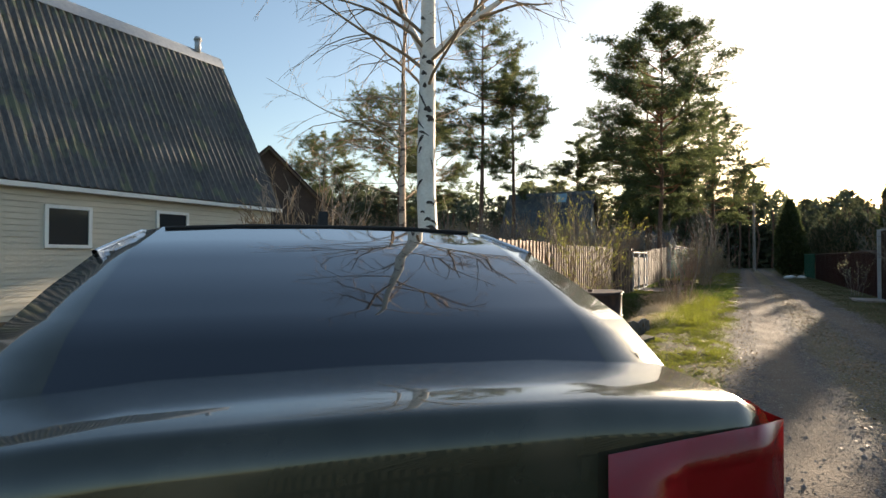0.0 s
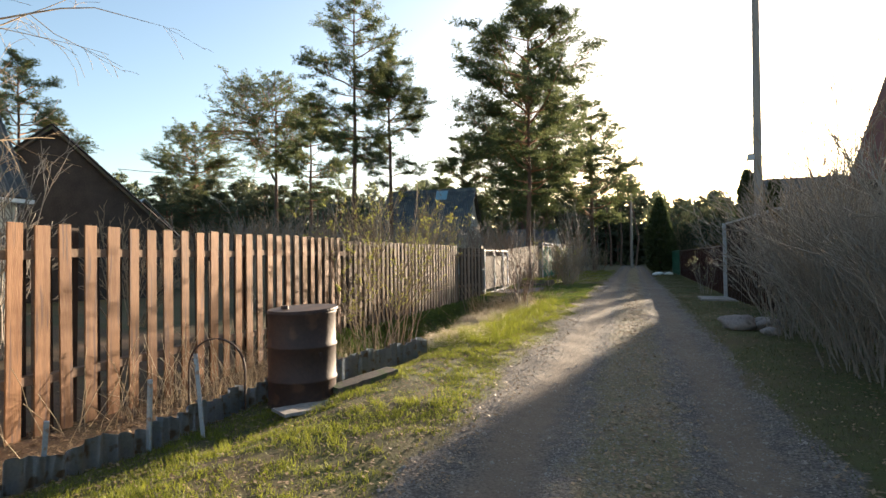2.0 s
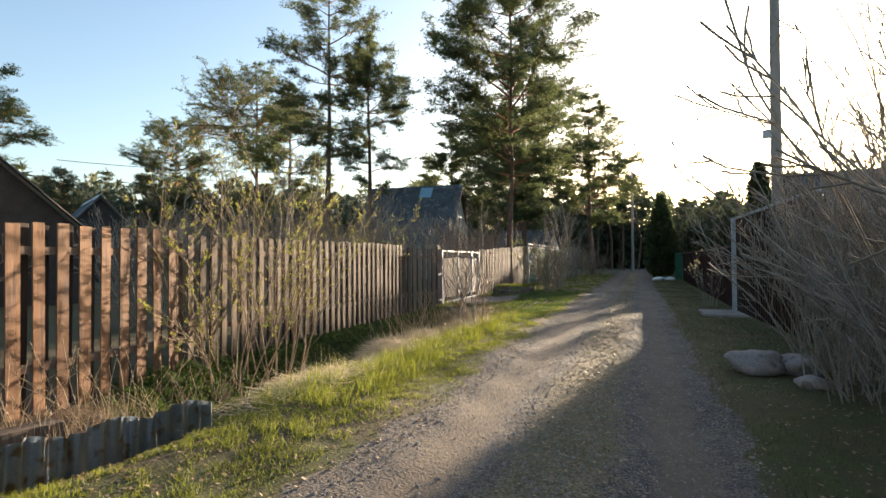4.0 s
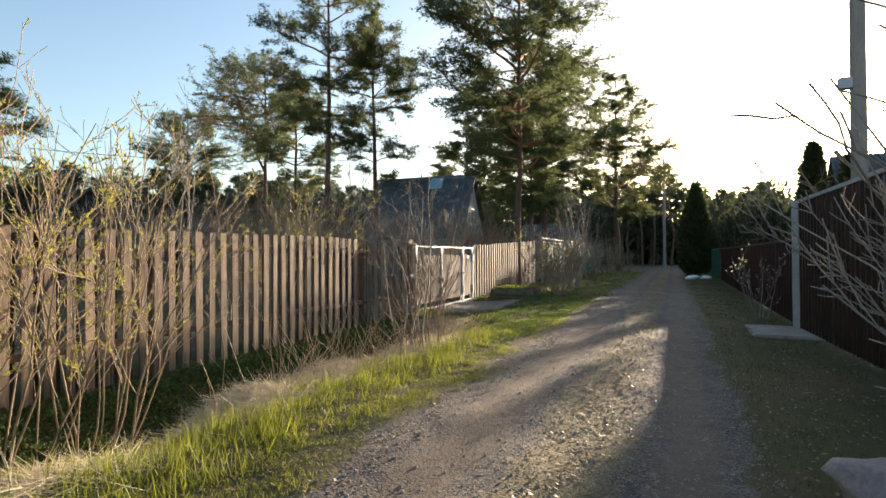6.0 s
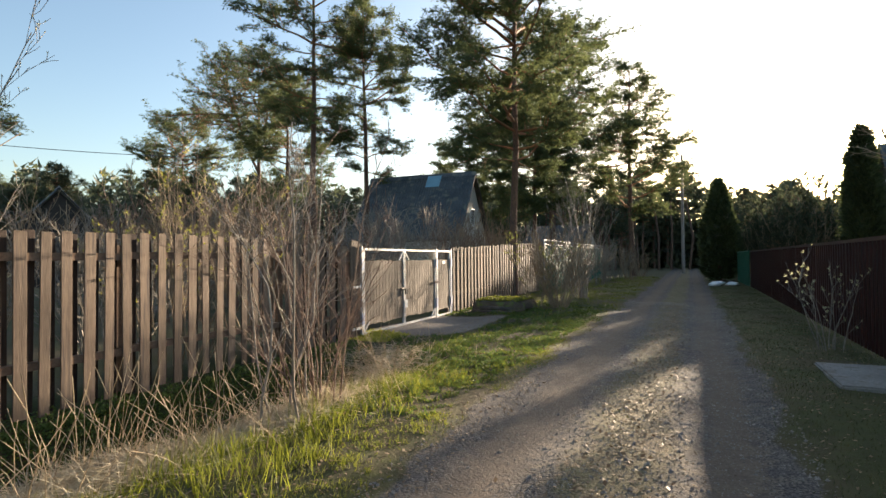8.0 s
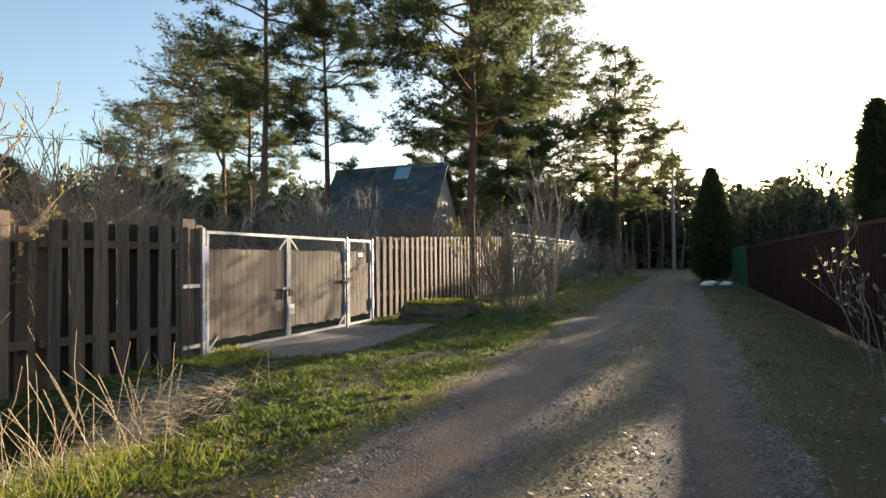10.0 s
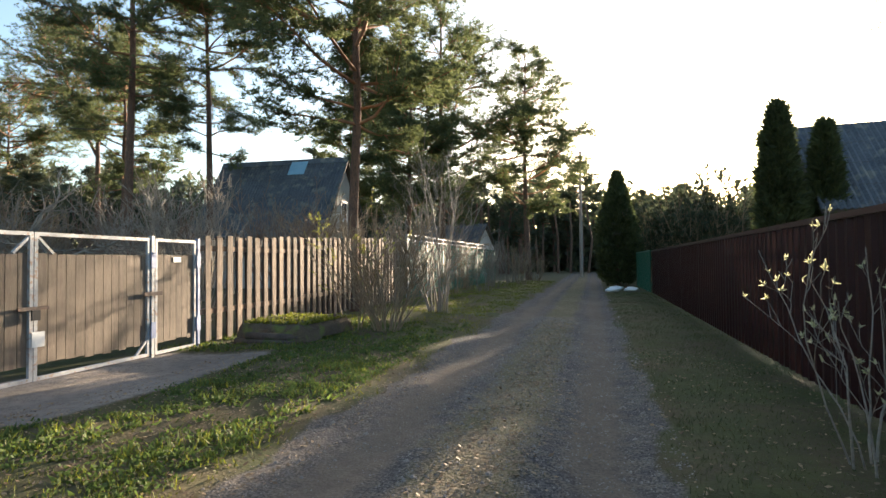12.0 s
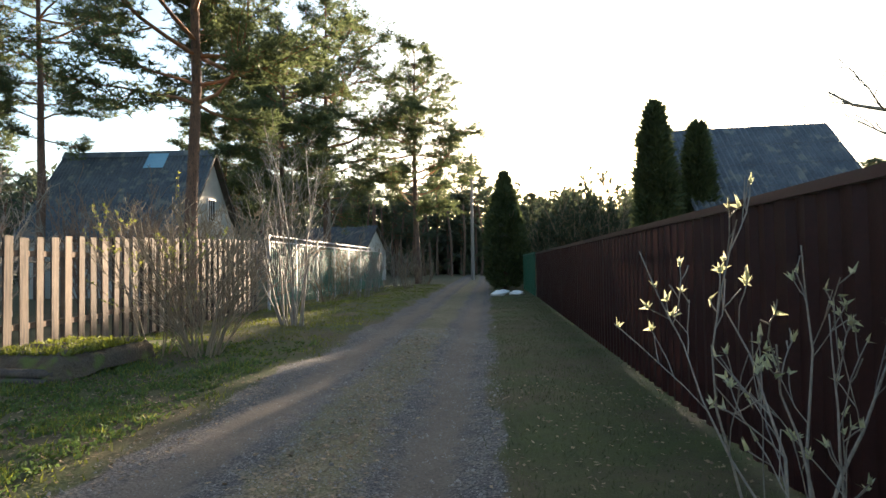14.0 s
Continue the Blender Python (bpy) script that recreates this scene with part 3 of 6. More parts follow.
def shrub_meshes(seed, n, h, spread, twigs=7, sub=3, r=0.012, base=0.15, mat=TWIG, bud=None, bud_n=0, bud_size=0.03, up=0.06, angle=0.55, wander=0.10, k=3, rmin=0.0042, bud_from=0.3, singly=False):
    """Meshes of a bare shrub, as (name, mesh) pairs: its stems (each by itself if singly), its twigs, its buds."""
    rng = np.random.default_rng(seed)
    stems, lines = [], []
    for _ in range(n):
        a = rng.uniform(0, 6.28)
        rad = base * math.sqrt(rng.uniform())
        tilt = spread * math.sqrt(rng.uniform()) / h
        s_ = grow((rad * math.cos(a), rad * math.sin(a), -0.08), (tilt * math.cos(a), tilt * math.sin(a), 1), h * rng.uniform(0.6, 1.05), r * rng.uniform(0.7, 1.2), rng, 8, wander, 0.02, 0.3)
        stems.append(s_)
        for t in split(s_, twigs, 0.38, angle, rng, 0.25, 5, up):
            lines.append(t)
            for q in split(t, sub, 0.45, 0.6, rng, 0.25, 4, up):
                lines.append(q)

    def tube_mesh(name, ls, kk):
        return mesh_from(name, *tubes([(p_, np.maximum(r_, rmin)) for p_, r_ in ls], kk), mat, True)
    if singly:
        out = [("stem", tube_mesh("stem", [s_], 5)) for s_ in stems] + [("twig_growth", tube_mesh("twig_growth", lines, k))]
    else:
        out = [("branchwork", tube_mesh("branchwork", stems + lines, k))]
    if bud:
        pick = rng.integers(len(lines), size=bud_n)
        q = rng.uniform(bud_from, 1.0, bud_n)
        C = np.array([[np.interp(t * (len(lines[i][0]) - 1), range(len(lines[i][0])), lines[i][0][:, a]) for a in range(3)] for i, t in zip(pick, q)])
        C = np.repeat(C, 3, axis=0)
        D = rng.normal(size=C.shape) * 0.6 + np.array([0, 0, 0.8])
        D /= np.linalg.norm(D, axis=1)[:, None]
        bv, bf = blades(C, D, bud_size * rng.uniform(0.7, 1.3, len(C)), np.full(len(C), bud_size * 0.45), rng)
        out.append(("leafage", mesh_from("leafage", bv, bf, bud)))
    return out


def shrub(at, label, group="", name="shrub", rz=0, **kw):
    t = thing(name, (at[0], at[1], gz(*at)), rz, label, "shrub", group)
    kw.setdefault("singly", kw["seed"] <= 108 or 200 < kw["seed"] < 220)
    for nme, me in shrub_meshes(**kw):
        child(nme, me, t, kind="stuff" if nme in ("leafage", "twig_growth") else "")
    return t


# willow thicket in front of the boundary between the two fences
shrub((-4.15, 14.75), "tall bare willow shrub with yellow-green buds by the fence", "willows by the ditch", seed=101, n=17, h=3.8, spread=1.35, twigs=8, sub=3, base=0.5, r=0.015, bud=BUDS, bud_n=1300, bud_size=0.045)
shrub((-4.0, 15.6), "bare willow shrub with yellow-green buds by the ditch", "willows by the ditch", seed=102, n=12, h=4.6, spread=1.3, twigs=8, sub=3, base=0.4, r=0.014, bud=BUDS, bud_n=420, bud_size=0.045)
shrub((-3.1, 12.9), "budding bare shrub beside the ditch", "willows by the ditch", seed=103, n=7, h=1.0, spread=0.5, twigs=4, sub=2, base=0.3, r=0.006)
shrub((-1.75, 19.9), "reddish bare shrub with thin arching stems by the gate", "shrubs by the gate", seed=104, n=15, h=2.7, spread=0.95, twigs=8, sub=3, base=0.3, r=0.011, rmin=0.0028, mat=TWIG_RED)
shrub((-1.6, 19.3), "grey bare rosehip shrub with small dark fruits", "shrubs by the gate", seed=105, n=6, h=3.1, spread=1.2, twigs=9, sub=4, base=0.3, r=0.017, rmin=0.0028, wander=0.16, mat=TWIG_GREY, bud=LITTER, bud_n=140, bud_size=0.03)
shrub((-1.62, 31.3), "dense bare shrub with many upright brown stems on the verge", "shrubs on the verge", seed=106, n=40, h=2.3, spread=1.1, twigs=9, sub=3, base=0.22, r=0.014, rmin=0.0055)
shrub((-2.3, 31.2), "sparse shrub with small yellow-green leaves", "shrubs on the verge", seed=107, n=6, h=2.6, spread=1.2, twigs=7, sub=3, base=0.2, r=0.012, bud=BUDS, bud_n=500, bud_size=0.04)
shrub((-1.75, 35.5), "tall bare shrub with grey upright stems on the verge", "shrubs on the verge", seed=108, n=16, h=4.6, spread=1.5, twigs=9, sub=4, base=0.25, r=0.022, mat=TWIG_GREY)
shrub((-5.7, 21.4), "tall budding willow shrub behind the weathered fence", "willows by the ditch", seed=215, n=16, h=3.6, spread=1.2, twigs=8, sub=3, base=0.5, r=0.013, bud=BUDS, bud_n=600, bud_size=0.045)
shrub((-6.0, 18.4), "tall slender bare young tree behind the weathered fence", "young bare trees behind the fence", name="young_tree", seed=213, n=4, h=5.2, spread=1.3, twigs=9, sub=4, base=0.12, r=0.022, mat=TWIG_GREY, bud=CATKIN, bud_n=160, bud_size=0.03, rmin=0.004)
shrub((-7.3, 25.3), "bare young tree with knobbly twigs behind the gate fence", "young bare trees behind the fence", name="young_tree", seed=214, n=4, h=4.4, spread=1.3, twigs=8, sub=4, base=0.12, r=0.024, mat=TWIG_GREY, bud=LITTER, bud_n=160, bud_size=0.04, rmin=0.004)
for i, (x, y, h) in enumerate(((-3.6, 44.5, 2.4), (-2.6, 46.5, 2.8), (-3.9, 48.5, 3.2), (-2.9, 51.0, 3.0), (-1.9, 54.0, 2.6), (-3.0, 57.5, 3.2), (-1.6, 60.0, 2.2))):
    shrub((x, y), "bare brownish bush beside the lane", "bushes far along the lane", seed=120 + i, n=18, h=h, spread=1.5, twigs=7, sub=3, base=0.3, r=0.016, mat=TWIG_GREY if i % 2 else TWIG)


def dense_conifer(at, h, rad, seed, label, prof_r=(0.35, 0.85, 1.0, 0.72, 0.34, 0.03)):
    rng = np.random.default_rng(seed)
    t = thing("thuja", (*at, 0), 0, label, "tree")
    n = 2600
    z = rng.uniform(0.02, 1, n) ** 0.9
    a = rng.uniform(0, 6.28, n)
    prof = np.interp(z, [0, 0.08, 0.3, 0.6, 0.85, 1], prof_r)
    rr = rad * prof * (0.72 + 0.3 * rng.uniform(size=n)) * (1 + 0.12 * np.sin(3 * a + 7 * z))
    C = np.stack([rr * np.cos(a), rr * np.sin(a), z * h], 1)
    C = np.repeat(C, 6, axis=0)
    D = rng.normal(size=C.shape) * 0.5 + np.stack([C[:, 0], C[:, 1], np.full(len(C), 0.9)], 1) * 0.7
    D /= np.linalg.norm(D, axis=1)[:, None]
    V, F = blades(C, D, rng.uniform(0.25, 0.5, len(C)), np.full(len(C), 0.13), rng)
    child("crown", mesh_from("crown", V, F, THUJA_LEAF), t)
    tv, tf = tubes([grow((0, 0, -0.1), (0, 0, 1), h * 0.9, 0.13, rng, 6, 0.02)], 7)
    child("trunk", mesh_from("trunk", tv, tf, PINE_BARK, True), t)


dense_conifer((3.6, 53.0), 6.1, 1.1, 5, "dark green conical thuja beside the lane")
dense_conifer((8.3, 42.0), 6.5, 0.62, 6, "slim dark conifer beside the grey-roofed house", (0.5, 0.9, 1.0, 0.85, 0.5, 0.06))
dense_conifer((9.9, 42.6), 5.9, 0.5, 7, "second slim dark conifer beside the grey-roofed house", (0.6, 0.9, 1.0, 0.85, 0.5, 0.06))


def birch(at, h, r0, seed, fork_z, label, bark=BIRCH, marks=True, limbs_n=20, reach=3.4, low=0.35, twig_n=8):
    rng = np.random.default_rng(seed)
    t = thing("birch_tree", (*at, gz(*at)), 0, label, "tree", "birches by the fence")
    zs = np.linspace(-0.2, h, 16)
    wob = np.cumsum(rng.normal(size=(16, 2)) * 0.018, axis=0)
    P = np.stack([wob[:, 0], wob[:, 1], zs], 1)
    P[:, :2] -= P[1, :2]
    R = r0 * (1 - 0.8 * (zs.clip(0) / h) ** 1.1)
    R[0] *= 1.35
    V, F = tubes([(P, R)], 14)
    child("trunk", mesh_from("trunk", V, F, bark, True), t)
    if marks:
        bm = bmesh.new()
        z = 0.1
        while z < h * 0.75:
            c = np.array([np.interp(z, zs, P[:, q]) for q in range(3)])
            r = float(np.interp(z, zs, R))
            a0, wd, hh, sl = rng.uniform(0, 6.28), rng.uniform(0.35, 1.5), rng.uniform(0.010, 0.042), rng.normal() * 0.05
            n = 7
            rows = []
            for i in range(n):
                u = i / (n - 1)
                a = a0 + (u - 0.5) * wd
                th = hh * math.sin(math.pi * (0.12 + 0.76 * u)) * rng.uniform(0.7, 1.3)
                zc = z + sl * (u - 0.5) * 2 + abs(u - 0.5) * -0.035
                rows.append([bm.verts.new((c[0] + (r + 0.003) * math.cos(a), c[1] + (r + 0.003) * math.sin(a), zc + q * th)) for q in (-1, 1)])
            for i in range(n - 1):
                bm.faces.new((rows[i][0], rows[i + 1][0], rows[i + 1][1], rows[i][1]))
            z += rng.uniform(0.025, 0.11)
        part("bark_marking", bm, BIRCH_MARK, t, "black horizontal bark marks")["kind"] = "stuff"
    lines = []
    for i in range(limbs_n):
        z = h * rng.uniform(low, 0.97)
        c = np.array([np.interp(z, zs, P[:, q]) for q in range(3)])
        a = rng.uniform(0, 6.28)
        lb = grow(c, (math.cos(a), math.sin(a), rng.uniform(0.25, 0.9)), reach * rng.uniform(0.5, 1.1) * (1.2 - z / h * 0.6), r0 * 0.16, rng, 8, 0.12, -0.02)
        lines.append(lb)
        for s_ in split(lb, twig_n, 0.5, 0.7, rng, 0.2, 5, -0.09):
            lines.append(s_)
            for q in split(s_, 4, 0.55, 0.6, rng, 0.2, 4, -0.16):
                lines.append(q)
    if fork_z:
        c = np.array([np.interp(fork_z, zs, P[:, q]) for q in range(3)])
        for d, ln, rr in (((0.62, 0.45, 0.95), 3.0, r0 * 0.40), ((-0.35, -0.1, 1.0), 3.0, r0 * 0.33)):
            lb = grow(c, d, ln, rr, rng, 9, 0.07, -0.03)
            lines.append(lb)
            for s_ in split(lb, 9, 0.5, 0.7, rng, 0.25, 6, -0.10):
                lines.append(s_)
                for q in split(s_, 5, 0.5, 0.6, rng, 0.2, 5, -0.2):
                    lines.append(q)
    big = [l_ for l_ in lines if l_[1][0] > r0 * 0.15]
    for l_ in big:
        child("limb", mesh_from("limb", *tubes([l_], 6), bark if l_[1][0] > 0.04 else TWIG, True), t)
    V, F = tubes([(p, np.maximum(r, 0.0022)) for p, r in lines if r[0] <= r0 * 0.15], 3)
    child("twig_growth", mesh_from("twig_growth", V, F, TWIG, True), t, kind="stuff")
    return t


birch((-3.78, 6.05), 10.5, 0.165, 41, 4.55, "white birch trunk with black marks beside the corrugated bed edging")
birch((-4.35, 6.25), 5.6, 0.075, 42, 0, "thin young birch with brownish bark close to the larger birch", bark=THIN_BARK, marks=False, limbs_n=16, reach=2.6, low=0.45, twig_n=5)


# ---- houses ----
def corrugated(owner, mat, a, b, c, d, wave=0.16, amp=0.022, rows=6, rng=None):
    """A wavy sheet between the eave a-b and the ridge d-c, laid in overlapping courses."""
    a, b, c, d = map(Vector, (a, b, c, d))
    n = max(8, int((b - a).length / wave * 4))
    nrm = (b - a).cross(d - a).normalized()
    for r in range(rows):
        t0, t1 = r / rows, (r + 1) / rows
        prev = None
        bm = bmesh.new()
        for i in range(n + 1):
            u = i / n
            off = nrm * (amp * math.sin(u * (b - a).length / wave * 2 * math.pi))
            lo = a.lerp(b, u).lerp(d.lerp(c, u), t0) + off + nrm * 0.014
            hi = a.lerp(b, u).lerp(d.lerp(c, u), t1) + off
            cur = (bm.verts.new(lo), bm.verts.new(hi))
            if prev:
                bm.faces.new((prev[0], cur[0], cur[1], prev[1]))
            prev = cur
        part("roof_course", bm, mat, owner)


def window(parent, m, w, h, bars=1):
    """A framed window in a wall; m places its centre, outwards is -y."""
    wd = new("window")
    wd.parent, wd.matrix_basis = parent, m
    bm = bmesh.new()
    f = 0.09
    box(bm, -w / 2 - f, w / 2 + f, -0.05, 0.03, h / 2, h / 2 + f)
    box(bm, -w / 2 - f, w / 2 + f, -0.06, 0.03, -h / 2 - f, -h / 2)
    box(bm, -w / 2 - f, -w / 2, -0.05, 0.03, -h / 2, h / 2)
    box(bm, w / 2, w / 2 + f, -0.05, 0.03, -h / 2, h / 2)
    for i in range(bars):
        x = -w / 2 + w * (i + 1) / (bars + 1)
        box(bm, x - 0.025, x + 0.025, -0.03, 0.02, -h / 2, h / 2)
    part("window_frame", bm, WHITE, wd, "white window frame")
    part("pane", one_box(-w / 2, w / 2, -0.008, 0.0, -h / 2, h / 2), PANE, wd, "dark window glass")


def gable_house(name, m, half, length, eave, ridge, wall_mat, roof_mat, label, over=0.35, cap=None, wave=0.16, gable_windows=(), side_windows=(), siding=False, rows=6, roofless_back=False):
    """A gabled house; its ridge runs along local y from 0 (front gable) to length."""
    t = thing(name, (0, 0, 0), 0, label, "house")
    t.matrix_world = m
    wx = half - 0.25
    slope = (ridge - eave) / half
    wtop = eave - 0.06 + 0.25 * slope * 0.9
    bm = bmesh.new()
    prism(bm, [(-wx, -0.3), (wx, -0.3), (wx, wtop - 0.12), (0, ridge - 0.22), (-wx, wtop - 0.12)], 0.0, length)
    part("wall", bm, wall_mat, t)
    for sgn, nme in ((1, "roof"), (-1, "roof")):
        e, r_ = (sgn * half, eave), (0.0, ridge)
        y0, y1 = -over, length + over
        if sgn > 0:
            corrugated(t, roof_mat, (e[0], y0, e[1]), (e[0], y1, e[1]), (0, y1, ridge), (0, y0, ridge), wave, wave * 0.17, rows)
        else:
            corrugated(t, roof_mat, (e[0], y1, e[1]), (e[0], y0, e[1]), (0, y0, ridge), (0, y1, ridge), wave, wave * 0.17, rows)
        bm = bmesh.new()
        nx, nz = sgn * slope, 1.0
        ln = math.hypot(nx, nz)
        nx, nz = nx / ln * 0.05, nz / ln * 0.05
        box_pts = [(e[0] - nx, e[1] - nz), (0, ridge - nz * 1.4), (0, ridge - nz * 5), (e[0] - nx * 2.4, e[1] - nz * 3.5)]
        prism(bm, box_pts, y0 + 0.02, y1 - 0.02)
        part("roof_deck", bm, DARK_WOOD, t)
    if cap:
        bm = bmesh.new()
        prism(bm, [(-0.24, ridge - 0.24 * slope * 0.75), (0, ridge + 0.10), (0.24, ridge - 0.24 * slope * 0.75), (0.24, ridge - 0.24 * slope * 0.75 + 0.03), (0, ridge + 0.14), (-0.24, ridge - 0.24 * slope * 0.75 + 0.03)], -over, length + over)
        part("ridge_cap", bm, cap, t)
    if siding:
        bm = bmesh.new()
        z = 0.05
        while z < eave - 0.15:
            prism(bm, [(wx, z), (wx + 0.03, z), (wx + 0.008, z + 0.145), (wx, z + 0.145)], 0.02, length - 0.02)
            z += 0.15
        part("siding", bm, wall_mat, t)
        part("eave_trim", one_box(half - 0.2, half + 0.04, -over, length + over, eave - 0.16, eave - 0.04), WHITE, t, "pale eave trim and gutter")
    for x, z, w, h in gable_windows:
        window(t, pose(x, -0.006, z), w, h, 2)
    for y, z, w, h in side_windows:
        window(t, pose(wx + 0.035, y, z, 0, 0, 90), w, h, 0)
    return t


hA = gable_house("house", pose(-19.0, 14.6, 0, 0, 0, 0) @ pose(0, 0, 0) @ Matrix.Translation((0, -21.0, 0)), 3.5, 21.0, 3.4, 9.65, SIDING, SLATE,
    "pale board house with a steep grey corrugated roof behind the fence", 0.3, GREY_STEEL, 0.24, side_windows=((16.85, 2.45, 0.95, 0.8), (13.8, 2.3, 1.0, 0.95), (9.6, 2.3, 1.0, 0.95)), siding=True, rows=5)
bm = bmesh.new()
bmesh.ops.create_cone(bm, cap_ends=True, segments=16, radius1=0.12, radius2=0.12, depth=0.5, matrix=Matrix.Translation((0, 20.2, 9.95)))
bmesh.ops.create_cone(bm, cap_ends=True, segments=16, radius1=0.17, radius2=0.12, depth=0.12, matrix=Matrix.Translation((0, 20.2, 10.25)))
part("vent_pipe", bm, GREY_STEEL, hA, "grey metal vent pipe", True)
hB = gable_house("house", pose(-12.6, 52.5, 0, 0, 0, 93), 3.7, 8.0, 2.9, 7.85, PLASTER, SLATE_OLD,
    "off-white summer house with a bluish corrugated roof among pines", 0.35, SLATE_OLD, 0.2, gable_windows=((0.0, 4.6, 0.75, 1.1), (-1.3, 1.4, 0.9, 1.1)), rows=4)
part("roof_patch", one_box(-1.25, -0.12, 0, 1.1, 0.04, 0.06, m=pose(0, 2.3, 7.88, 0, -53.2, 0)), BLUE_SHEET, hB, "light blue metal roof patch")
gable_house("house", pose(15.2, 45.0, 0, 0, 0, 86), 3.6, 5.2, 3.0, 6.5, DARK_HOUSE, SLATE_OLD,
    "dark house with a grey roof behind the maroon fence", 0.3, None, 0.2, rows=4)
gable_house("house", pose(12.9, 29.0, 0), 2.3, 3.6, 4.4, 11.3, DARK_HOUSE, RED_ROOF,
    "steep red-roofed summer house behind the hedge", 0.2, None, 0.3, rows=3)
gable_house("house", pose(-36.0, 37.5, 0, 0, 0, 60), 3.4, 8.0, 2.7, 6.5, DARK_HOUSE, SLATE_OLD, "distant grey-roofed summer house beyond the gardens", 0.3, GREY_STEEL, 0.3, rows=3)
gable_house("house", pose(-20.5, 19.0, 0, 0, 0, 57), 4.6, 7.0, 2.6, 7.0, DARK_HOUSE, DARK_HOUSE, "dark wooden shed with a steep roof behind the fence", 0.3, None, 0.3, rows=3)
gable_house("house", pose(-7.5, 72.0, 0, 0, 0, 80), 3.0, 6.0, 2.6, 5.0, PLASTER, SLATE_OLD, "pale blue-grey summer house far along the lane", 0.3, None, 0.3, rows=3)


# ---- the closed wood beyond, too dense to count ----
def far_wood():
    rng = np.random.default_rng(55)
    n = 62000
    az = np.radians(rng.uniform(-75, 75, n))
    dist = rng.uniform(86, 128, n)
    lim = np.interp(np.degrees(az), [-75, -20, 0, 6, 8, 18, 20, 75], [8.0, 8.0, 7.2, 6.6, 5.9, 5.9, 6.6, 7.0])
    top = 1.5 + dist * np.tan(np.radians(lim)) * (0.80 + 0.14 * np.sin(az * 61) + 0.1 * np.sin(az * 143 + 1))
    z = top * rng.uniform(0, 1, n) ** 0.95
    C = np.stack([1.5 + dist * np.sin(az), 8 + dist * np.cos(az), z], 1)
    D = rng.normal(size=(n, 3)) * np.array([1, 1, 0.8]) + np.array([0, 0, 0.3])
    D /= np.linalg.norm(D, axis=1)[:, None]
    V, F = blades(C, D, rng.uniform(0.9, 1.8, n), rng.uniform(0.35, 0.7, n), rng)
    tagged(new("far_foliage", mesh_from("far_foliage", V, F, NEEDLES_FAR)), "dense dark foliage of the far pine wood", "wood", "", "stuff")
    n = 26000
    az = np.radians(rng.uniform(-30, 30, n))
    dist = rng.uniform(92, 108, n)
    C = np.stack([1.5 + dist * np.sin(az), 8 + dist * np.cos(az), rng.uniform(0, 6.5, n)], 1)
    D = rng.normal(size=(n, 3)) * np.array([1, 1, 0.8]) + np.array([0, 0, 0.3])
    D /= np.linalg.norm(D, axis=1)[:, None]
    V, F = blades(C, D, rng.uniform(0.9, 1.8, n), rng.uniform(0.4, 0.8, n), rng)
    tagged(new("undergrowth", mesh_from("undergrowth", V, F, NEEDLES_FAR)), "dark undergrowth closing the end of the lane", "wood", "", "stuff")
    lines = []
    for _ in range(420):
        a, d = math.radians(rng.uniform(-70, 60)), rng.uniform(76, 112)
        x, y = 1.5 + d * math.sin(a), 8 + d * math.cos(a)
        lines.append(([(x, y, -0.3), (x + rng.normal() * 0.2, y, 4), (x + rng.normal() * 0.4, y, 8.5)], [0.17, 0.14, 0.10]))
    V, F = tubes(lines, 5)
    tagged(new("far_trunks", mesh_from("far_trunks", V, F, PINE_BARK, True)), "bare trunks of the far pine wood", "wood", "", "stuff")


far_wood()
rng_t = np.random.default_rng(91)
thicket = [shrub_meshes(seed=500 + i, n=20, h=5.6, spread=2.4, twigs=7, sub=2, base=0.9, r=0.035, mat=TWIG, rmin=0.012, bud=NEEDLES_FAR, bud_n=3200, bud_size=0.17) for i in range(2)]
tm = []
for i in range(16):
    x, y = 6.6 + 1.0 * (i % 5) + float(rng_t.uniform(-0.4, 0.4)), 54.0 + 2.0 * (i // 3) + float(rng_t.uniform(-0.5, 0.5))
    if i < 2:
        t = thing("garden_tree", (x, y, 0), 0, "dense dark garden tree beyond the green fence", "tree", "garden trees beyond the green fence")
        for nme, me in thicket[i]:
            child(nme, me, t)
        tm.append(t)
    else:
        copy_thing(tm[i % 2], pose(x, y, 0, 0, 0, i * 55.0))


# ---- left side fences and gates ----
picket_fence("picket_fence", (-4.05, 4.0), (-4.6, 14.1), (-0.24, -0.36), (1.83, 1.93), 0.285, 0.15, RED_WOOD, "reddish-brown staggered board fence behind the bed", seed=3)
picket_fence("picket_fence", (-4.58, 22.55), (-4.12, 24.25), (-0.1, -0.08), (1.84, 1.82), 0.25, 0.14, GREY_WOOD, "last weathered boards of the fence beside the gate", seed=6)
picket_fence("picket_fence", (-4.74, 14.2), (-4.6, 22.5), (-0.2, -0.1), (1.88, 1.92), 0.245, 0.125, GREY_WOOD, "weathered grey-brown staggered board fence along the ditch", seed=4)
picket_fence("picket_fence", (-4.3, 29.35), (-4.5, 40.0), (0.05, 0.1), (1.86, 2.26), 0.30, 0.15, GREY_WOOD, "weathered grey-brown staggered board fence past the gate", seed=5)

